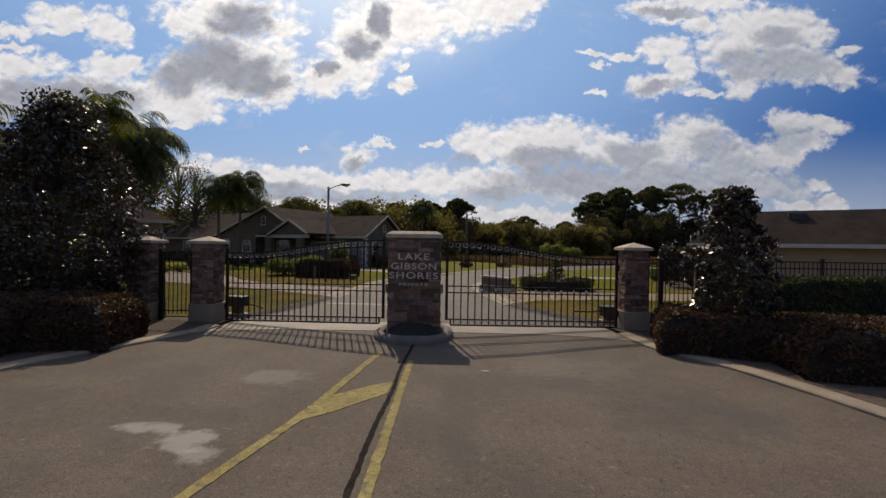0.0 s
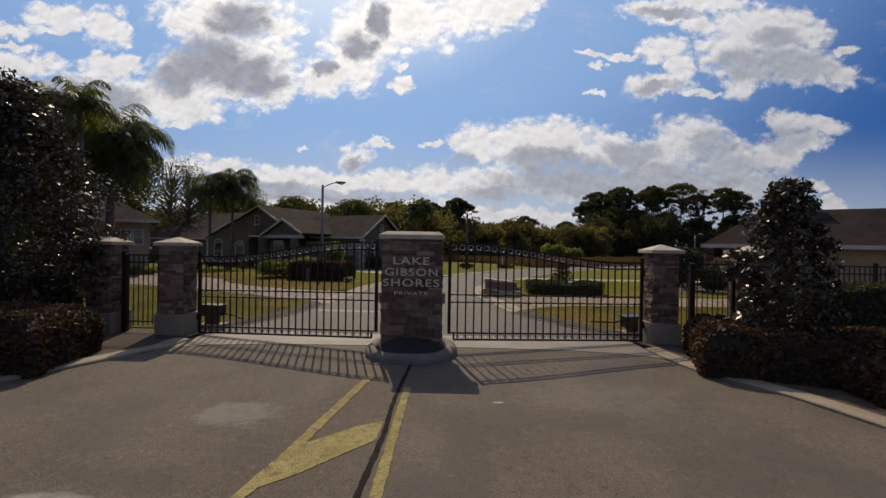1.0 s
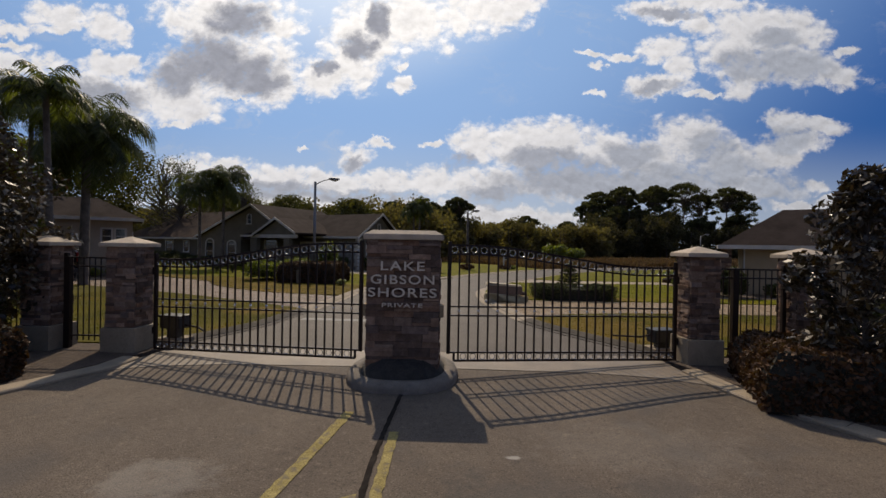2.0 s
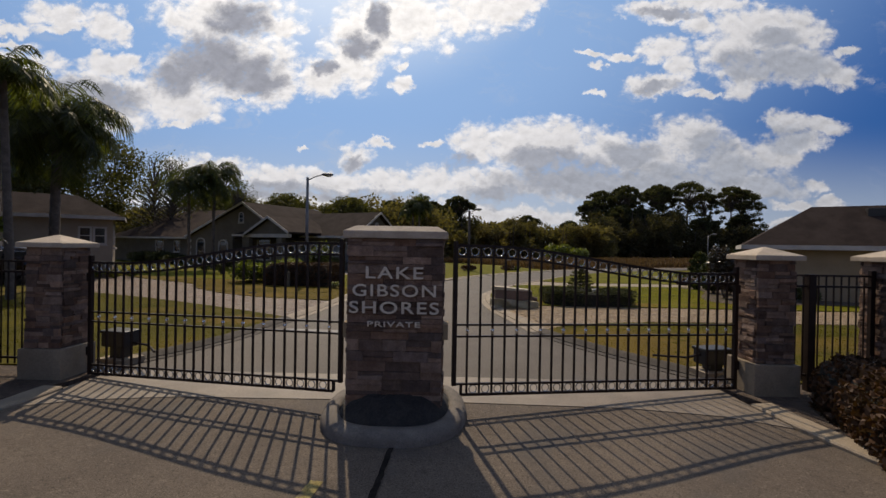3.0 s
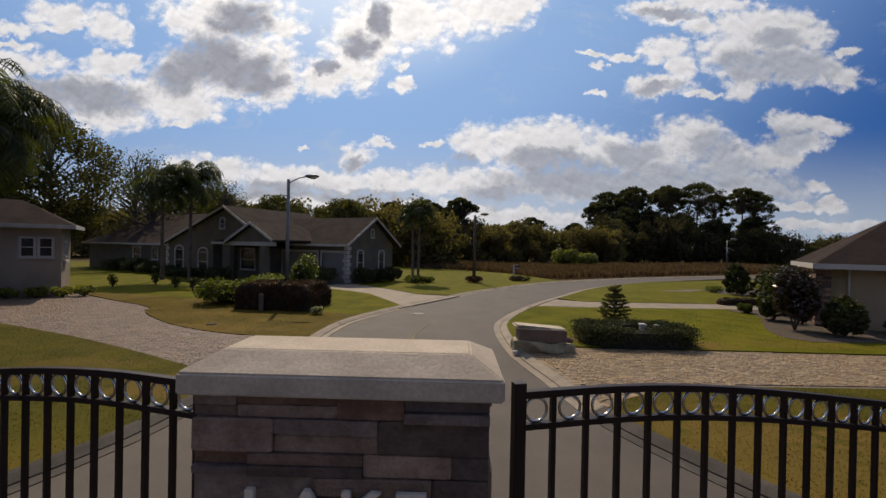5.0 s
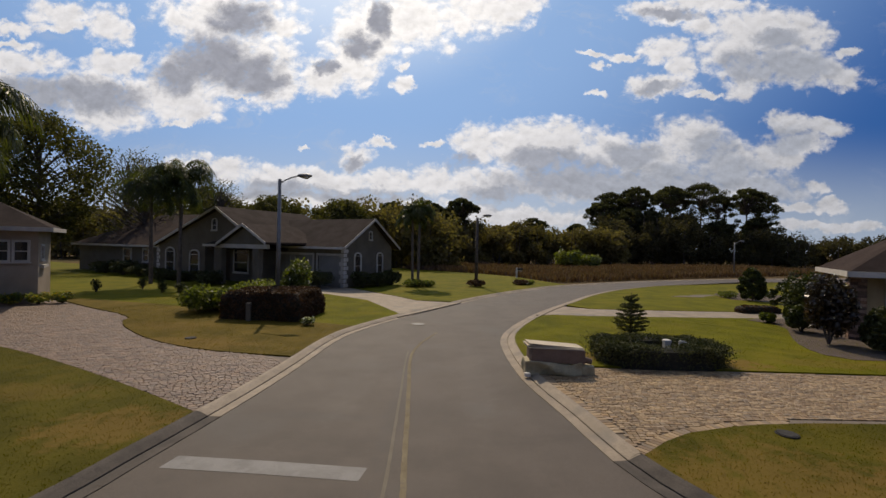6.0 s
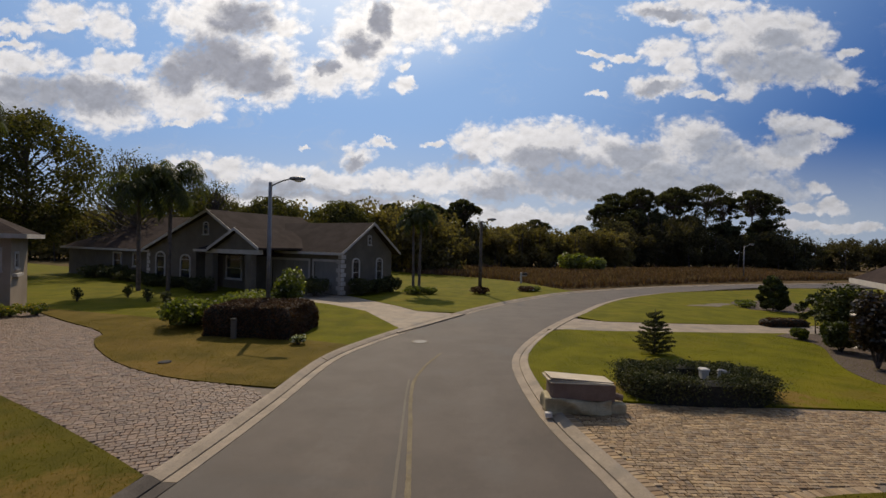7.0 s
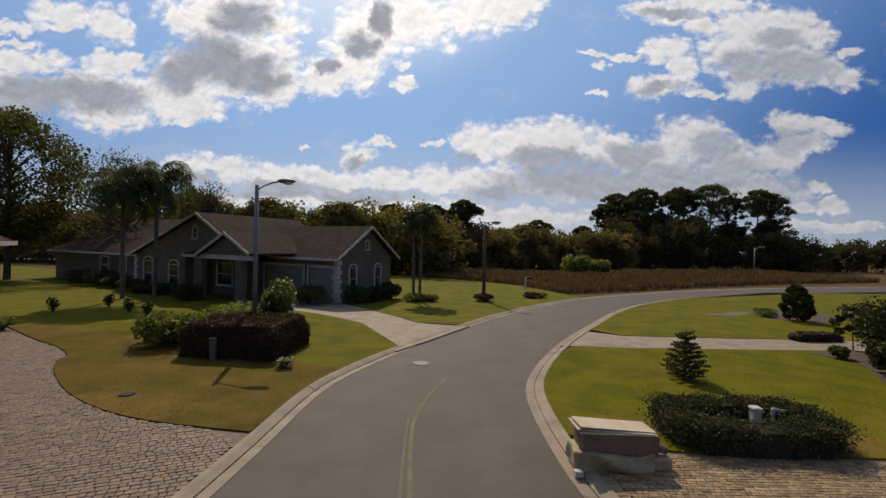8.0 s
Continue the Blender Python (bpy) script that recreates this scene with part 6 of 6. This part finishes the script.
# right yard
def conifer(x, y, height, label):
    c = thing("conifer", label, "conifer", pose(x, y, 0.07))
    rng = np.random.default_rng(81)
    part("trunk", tube(bmesh.new(), (0, 0, -0.05), (0, 0, height), 0.04, 0.008, 8), M["bark"], c)
    pts, rib = [], bmesh.new()
    tiers = 10
    for k in range(tiers):
        s = k / tiers
        z = height * (0.05 + 0.93 * s)
        reach = 0.66 * min(1.0, 0.72 + 2.2 * s) * (1 - s) ** 0.7 + 0.05
        for j in range(8):
            q = 2 * math.pi * j / 8 + k * 0.45 + rng.uniform(-0.1, 0.1)
            tip = np.array([math.cos(q) * reach, math.sin(q) * reach, z + reach * 0.22]) * rng.uniform(0.92, 1.05)
            base = np.array([0, 0, z])
            tube(rib, base, tip, 0.010, 0.004, 4, False)
            m = int(16 + 110 * reach)
            along = rng.random(m)[:, None] ** 0.7
            pts.append(base + (tip - base) * along + rng.normal(size=(m, 3)) * np.array([0.025, 0.025, 0.012]))
    part("branches", rib, M["bark"], c)
    child("needles", leaves("needles", np.concatenate(pts), 0.030, 82, -0.6, 3.4), M["pine"], c)


conifer(6.9, 16.1, 1.5, "small tiered dark green conifer on the lawn")
ring = thing("hedge", "low clipped dark hedge ring round the utility boxes", "hedge", pose(6.0, 12.05, 0.07))
rng = np.random.default_rng(83)
k = 50000
q, across = rng.random(k) * 2 * math.pi, rng.normal(size=k) * 0.17
zz = rng.random(k) ** 0.6 * 0.57
ca, sa = np.sign(np.cos(q)) * np.abs(np.cos(q)) ** 0.6, np.sign(np.sin(q)) * np.abs(np.sin(q)) ** 0.7
pts = np.stack([ca * (1.42 + across), sa * (0.72 + across), zz + 0.03 * np.sin(q * 9)], 1)
child("leaves", leaves("leaves", pts, 0.032, 84, 0.0, 1.7), M["hedge"], ring)
oval2 = [(1.42 * math.copysign(abs(math.cos(t)) ** 0.6, math.cos(t)), 0.72 * math.copysign(abs(math.sin(t)) ** 0.7, math.sin(t))) for t in (2 * math.pi * i / 40 for i in range(41))]
part("core", swept(oval2, [(-0.22, -0.05), (-0.19, 0.44), (0.0, 0.52), (0.19, 0.44), (0.22, -0.05)]), M["dark_core"], ring)
bush("flower_clump", 5.35, 11.5, 0.2, 0.62, "small patch of white flowers in the hedge ring", 85, M["hedge"], 0.045, 260, category="flowers", flowers=(M["petal"], 60))
for i, (x, y, r, h, mat, label) in enumerate((
        (13.05, 14.9, 0.72, 2.35, M["magnolia"], "large dark shrub with small white flowers at the house corner"),
        (15.75, 19.1, 1.0, 2.4, M["shrubleaf"], "large green shrub at the beige house corner"),
        (14.0, 13.9, 0.58, 1.45, M["hedge"], "dark shrub before the beige wall"),
        (13.9, 17.2, 0.6, 1.1, M["shrubleaf"], "pale green shrub on the mulched bed"),
        (14.1, 19.3, 0.3, 0.45, M["leaf"], "small low shrub on the bed edge"),
        (15.9, 13.8, 0.5, 0.7, M["hedge"], "low dark shrub before the beige wall"),
        (21.6, 26.0, 1.2, 0.9, M["hedge"], "low spreading shrub behind the narrow drive"),
        (23.8, 29.0, 1.4, 1.0, M["hedge"], "low spreading shrub behind the narrow drive"))):
    bush("shrub", x, y, r, h, label, 90 + i, mat, 0.085, 4200 if h > 1 else 900, flowers=(M["petal"], 26) if i == 0 else None)
tree("tree", 16.0, 20.9, 1.75, 0.55, "young grey-green tree with a thin trunk", M["shrubleaf"], 97, 0.35, 16, 120, 0.07, 0.05, trunk=0.03)
hedge((14.9, 17.0, 22.4, 23.0), 0.36, "low reddish hedge along the narrow drive", 96, M["redhedge"], 0.06, 300, 0.5, 8)
tree("tree", 19.4, 28.3, 2.0, 0.75, "small dense round-headed tree on the far lawn", M["shrubleaf"], 98, 0.1, 26, 260, 0.11, 0.05, trunk=0.05)
for i, (x, y) in enumerate(((18.6, 29.6), (20.3, 29.6), (19.6, 31.2), (21.4, 31.0), (22.6, 32.2))):
    bush("shrub", x, y, 0.6, 0.35, "low silvery ground plants in the mulched bed", 100 + i, M["leaf"], 0.08, 420, group="bed plants")


# ---- trees behind, woods and field ----
for i, (x, y, h, s, m, label) in enumerate((
        (-38.6, 40.0, 14.6, 5.2, "oakleaf", "tall oak with an open olive crown"), (-40.5, 34.5, 8.4, 3.4, "oakleaf", "tree with a loose olive crown behind the cream house"),
        (-43.0, 34.0, 12.5, 4.8, "leaf", "dark broad-crowned tree behind the cream house"), (-31.0, 54.0, 9.5, 4.4, "oakleaf", "tree with an olive crown behind the grey house"),
        (-22.0, 54.0, 8.6, 3.8, "oakleaf", "tree with an olive crown behind the grey house"), (-14.0, 56.0, 8.6, 3.6, "oakleaf", "tree with an olive crown behind the grey house"))):
    tree("oak_tree", x, y, h, s, label, M[m], 110 + i, 0.25, 70, 260, 0.2, -0.05, trunk=0.28, long=1.4, shape=1.6)
for i, (x, y, h, s) in enumerate(((-36.0, 48.0, 13.2, 3.8), (-31.6, 45.0, 12.2, 4.0), (-27.0, 52.0, 10.5, 3.2))):
    tree("bare_tree", x, y, h, s, "thin-crowned leafless tree with pale limbs", M["oakleaf"], 120 + i, 0.22, 110, 20, 0.12, -0.05, trunk=0.26)


def pine(x, y, height, spread, seed):
    """A tall slash pine: long trunk, ascending limbs and a domed crown of dense clumps."""
    rng = np.random.default_rng(seed)
    t = thing("pine_tree", "tall dark pine with a bare trunk and domed crown", "pine tree", pose(x, y, -0.1), "pine stand")
    lean = rng.normal(size=2) * 0.6
    fork = np.array([lean[0], lean[1], height * 0.72])
    limbs, pts = [((0, 0, 0), fork * np.array([0.3, 0.3, 0.5]), 0.26, 0.2), (fork * np.array([0.3, 0.3, 0.5]), fork, 0.2, 0.14)], []
    dome = min(spread * 0.75, height * 0.3)
    for i in range(44):
        q, rr = i * 2.4 + rng.uniform(-0.3, 0.3), math.sqrt((i + 0.5) / 44) * rng.uniform(0.85, 1.1)
        r = spread * rng.uniform(0.15, 0.25)
        tip = np.array([lean[0] + math.cos(q) * rr * spread * 0.98, lean[1] + math.sin(q) * rr * spread * 0.98, height - r * 0.6 - dome * rr ** 2 * rng.uniform(0.6, 1.5)])
        knee = fork + (tip - fork) * 0.5 + np.array([0, 0, -0.4])
        limbs += [(fork + np.array([0, 0, rng.uniform(-1.5, 0.5)]), knee, 0.10, 0.06), (knee, tip, 0.06, 0.03)]
        pts.append(blob_points(rng, 120, tip, (r, r, r * 0.72), 0.1))
    for i in range(34):
        s, q = rng.uniform(0.30, 0.88), rng.uniform(0, 2 * math.pi)
        reach = spread * rng.uniform(0.2, 0.85)
        tip = np.array([math.cos(q) * reach, math.sin(q) * reach, height * s])
        limbs.append(((lean[0] * s, lean[1] * s, height * s - 0.8), tip, 0.07, 0.03))
        r = spread * rng.uniform(0.15, 0.30)
        pts.append(blob_points(rng, 130, tip, (r, r, r * 0.8), 0.1))
    child("trunk", limb_mesh("trunk", limbs, M["bark"], 6), None, t)
    child("crown", leaves("crown", np.concatenate(pts), 0.24, seed, 0.0, 1.6), M["pine"], t)


for i, (x, y, h, s) in enumerate(((37, 112, 14.5, 3.8), (41, 116, 17.5, 4.6), (45.5, 112, 18.3, 4.6), (49, 118, 17.2, 4.4), (53.5, 112, 18.6, 4.4), (43, 109, 13.0, 4.0), (62, 113, 19.6, 5.6), (57, 117, 18.4, 3.6),
                                  (68.5, 115, 17.0, 3.0), (73, 112, 18.3, 4.0), (78.5, 114, 18.0, 5.0), (49.5, 109, 12.5, 3.8), (39, 108, 10.5, 4.2), (46, 114, 11.0, 4.5), (58, 112, 12.5, 3.4), (66, 110, 11.0, 3.6), (75.5, 111, 12.0, 3.4), (20, 106, 10.5, 2.6), (30.5, 110, 9.5, 2.4), (0.5, 82, 12.3, 3.2), (-4, 84, 11.5, 3.0), (-10, 80, 11.0, 2.6))):
    pine(x, y, h * 1.05 if i < 12 else h, s, 130 + i)


def woods(seed=150):
    """The far tree line: many small crowns and trunks in one mass."""
    rng = np.random.default_rng(seed)
    pts, limbs = [], []

    def row(count, x0, x1, depth, height, per, pts=pts):
        for i in range(count):
            s = rng.random()
            x = x0 + (x1 - x0) * s
            y = depth(s) + rng.uniform(0, 14)
            h = height(s) * rng.uniform(0.75, 1.12)
            limbs.append(((x, y, -0.1), (x + rng.normal() * 0.4, y, h * 0.8), 0.14, 0.05))
            for j in range(6):
                c = (x + rng.normal() * h * 0.16, y + rng.normal() * h * 0.12, h * rng.uniform(0.08, 0.82))
                r = h * rng.uniform(0.13, 0.24)
                pts.append(blob_points(rng, per, c, (r, r, r * 0.9), 0.2))
    dark = []
    row(150, -75, 0, lambda s: 64 + 6 * math.sin(s * 5), lambda s: 9.6, 120)
    row(120, -12, 36, lambda s: 72 + 20 * s, lambda s: 9.6 - 2.0 * s, 150)
    row(70, 30, 82, lambda s: 98 + 6 * s, lambda s: 9.0, 160, dark)
    row(34, 36, 56, lambda s: 102, lambda s: 13.0, 160, dark)
    row(130, 78, 190, lambda s: 104 - 10 * s, lambda s: 8.6, 120, dark)
    row(80, -150, -60, lambda s: 50 + 16 * s, lambda s: 9.0, 60)
    w = tagged(new("far_woods"), "dense dark woodland line behind the field", "woods", kind="stuff")
    child("trunks", limb_mesh("trunks", limbs, M["bark"], 5), None, w)
    child("crowns", leaves("crowns", np.concatenate(pts), 0.36, seed, 0.0, 1.3), M["wood"], w)
    child("crowns", leaves("crowns", np.concatenate(dark), 0.36, seed + 1, 0.0, 1.3), M["darkwood"], w)


woods()
for i, (x, y, r, h) in enumerate(((18.5, 71.0, 2.2, 3.1), (22.3, 72.0, 1.9, 2.6))):
    bush("shrub", x, y, r, h, "bright yellow-green bush at the edge of the woods", 160 + i, M["yellowbush"], 0.3, 1400, -0.05, group="bright bushes")

rng = np.random.default_rng(170)
k = 34000
px, py = rng.uniform(-6, 62, k), rng.uniform(0, 1, k)
py = np.interp(px, (-6, 6, 9, 14, 20, 30, 45, 62), (57, 49, 41, 43.6, 47.6, 53.8, 62, 69)) + py ** 1.3 * 27.0
ph = rng.uniform(0.35, 0.95, k) * (1 + 0.5 * np.sin(px * 0.35 + py * 0.2) ** 2)
pts = np.stack([px, py, ph * 0.45 - 0.1], 1)
tagged(child("field_grass", leaves("field_grass", pts, 0.16, 171, 0.0, 4.0, np.tile((0.0, 0.0, 4.0), (k, 1))), M["reed"]), "tall dry brown grass in the field", "tall grass", kind="stuff")


# ---- grass blades ----
def sown(outline, x0, x1, y0, y1, density, rng):
    k = int((x1 - x0) * (y1 - y0) * density)
    p = np.stack([rng.uniform(x0, x1, k), rng.uniform(y0, y1, k)], 1)
    return p[[inside(x, y, outline) for x, y in p]]


rng = np.random.default_rng(200)
LAWN_A = cut(OUT_L, 2.2, 7.4) + L_NEAR + [(-30, 2.2)]
LAWN_B = cut(OUT_R, 2.2, 6.2) + R_NEAR + [(14, 2.2)]
LAWN_C = cut(OUT_L, 15.9, 19.9) + [(-4.39, 23.97), (-7.37, 26.47), (-16, 26), (-16, 20.9)] + SEAM[2::-1]
LAWN_D = cut(OUT_R, 11.4, 20.2) + [(4.95, 20.2), (6.52, 20.05), (10.98, 20.33), (14.5, 20.6), (14.5, 11.3), (4.2, 11.35)]
LAWN_E = cut(OUT_L, 11.6, 15.9) + SEAM[:3] + L_FAR[9::-1]


def sow(spots, mat, label, seed):
    k = len(spots)
    at = np.concatenate([spots, np.full((k, 1), 0.086)], 1)
    tagged(child("grass", leaves("grass", at, 0.012, seed, 0.0, 2.0, np.tile((0.0, 0.0, 2.2), (k, 1))), M[mat]), label, "grass", kind="stuff")


sow(np.concatenate([sown(LAWN_A, -14, -4, 2.2, 12, 330, rng), sown(LAWN_B, 3, 12, 2.2, 8, 420, rng)]), "near_blade", "short dull and burnt blades of lawn grass", 201)
sow(sown(LAWN_E, -16, -3, 11.5, 21, 300, rng), "olive_blade", "short olive blades of lawn grass", 202)
sow(np.concatenate([sown(LAWN_C, -16, -1.5, 15.9, 26, 260, rng), sown(LAWN_D, 2, 14.5, 11.3, 20.6, 260, rng)]), "blade", "short green blades of lawn grass", 203)


# ---- pavers ----
def unit_paver(mat):
    bm = bmesh.new()
    low = [bm.verts.new((x, y, -1.0)) for x, y in ((-0.5, -0.5), (0.5, -0.5), (0.5, 0.5), (-0.5, 0.5))]
    mid = [bm.verts.new((x, y, -0.25)) for x, y in ((-0.5, -0.5), (0.5, -0.5), (0.5, 0.5), (-0.5, 0.5))]
    top = [bm.verts.new((x, y, 0.0)) for x, y in ((-0.42, -0.42), (0.42, -0.42), (0.42, 0.42), (-0.42, 0.42))]
    for r, q in ((low, mid), (mid, top)):
        for i in range(4):
            bm.faces.new((r[i], r[(i + 1) % 4], q[(i + 1) % 4], q[i]))
    bm.faces.new(top)
    me = bpy.data.meshes.new("paver")
    bm.to_mesh(me), bm.free()
    me.materials.append(mat)
    return me


def pave(owner, outline, turn, spans, rows, lengths, mat, seed, near, borders=()):
    """Tumbled pavers in courses; the nearest 300 are parts, the rest one joined part."""
    rng = random.Random(seed)
    c, s = math.cos(radians(turn)), math.sin(radians(turn))
    x0, x1, y0, y1 = spans
    places = [(x, y, a, w, d, rng.uniform(-0.005, 0.004)) for x, y, a, w, d in borders]
    v = y0
    while v < y1:
        h = rng.choice(rows)
        u = x0 - rng.uniform(0, 0.2)
        while u < x1:
            w = rng.choice(lengths) * rng.uniform(0.94, 1.06)
            x, y = (u + w / 2) * c - (v + h / 2) * s, (u + w / 2) * s + (v + h / 2) * c
            if inside(x, y, outline):
                places.append((x, y, turn + rng.uniform(-1.5, 1.5), w, h, rng.uniform(-0.006, 0.004)))
            u += w
        v += h
    places.sort(key=lambda p: math.dist(p[:2], near))
    unit = unit_paver(mat)
    for x, y, a, w, d, z in places[:300]:
        child("paver", unit, None, owner, at=pose(x, y, 0.058 + z, 0, 0, a) @ Matrix.Diagonal((w - 0.009, d - 0.009, 0.04, 1)))
    parts = []
    for x, y, a, w, d, z in places[300:]:
        ca, sa = math.cos(radians(a)), math.sin(radians(a))
        pts = []
        for k, zz in ((0.5, 0.02), (0.5, 0.05 + z), (0.42, 0.058 + z)):
            for sx, sy in ((-1, -1), (1, -1), (1, 1), (-1, 1)):
                px, py = sx * k * (w - 0.009), sy * k * (d - 0.009)
                pts.append((x + px * ca - py * sa, y + px * sa + py * ca, zz))
        parts.append((pts, [(0, 1, 5, 4), (1, 2, 6, 5), (2, 3, 7, 6), (3, 0, 4, 7), (4, 5, 9, 8), (5, 6, 10, 9), (6, 7, 11, 10), (7, 4, 8, 11), (8, 9, 10, 11)]))
    tagged(child("pavers", merged("pavers", parts), mat, owner), kind="stuff")


def soldiers(line, w=0.115, d=0.22):
    """A border course: pavers set across a line."""
    out = []
    for (ax, ay), (bx, by) in zip(line, line[1:]):
        run = math.dist((ax, ay), (bx, by))
        count = max(1, round(run / w))
        a = math.degrees(math.atan2(by - ay, bx - ax))
        out += [(ax + (bx - ax) * (i + 0.5) / count, ay + (by - ay) * (i + 0.5) / count, a, run / count, d) for i in range(count)]
    return out


side_r = shifted(cut(EDGE_R, 6.6, 11.2), -0.59)
BRICK_R = shifted(cut(EDGE_R, 6.7, 11.2), -0.70) + [(2.5, 11.18), (14.0, 11.1), (22, 11.1), (22, 8.6)] + shifted(curve_points(R_NEAR), 0.22)[::-1]
pave(drive_right, BRICK_R, 2, (2, 22, 6, 11.6), (0.075, 0.095), (0.09, 0.12, 0.155), M["paver"], 210, (3.0, 8.0), soldiers(side_r) + soldiers(shifted(curve_points(R_NEAR[:5]), 0.11)))
BRICK_L = shifted(cut(EDGE_L, 7.6, 11.4), 0.5) + [(-5.0, 11.6), (-6.35, 11.84), (-7.74, 12.35), (-9.4, 13.33), (-11.15, 14.84), (-12.1, 15.95), (-12.35, 16.65), (-13.6, 17.65), (-19, 20.7), (-24, 16.6)] + L_NEAR[4::-1]
pave(drive_left, BRICK_L, 24, (-16, 5, 8, 28), (0.105, 0.125), (0.11, 0.145, 0.18), M["cobble"], 211, (-4.6, 9.2))
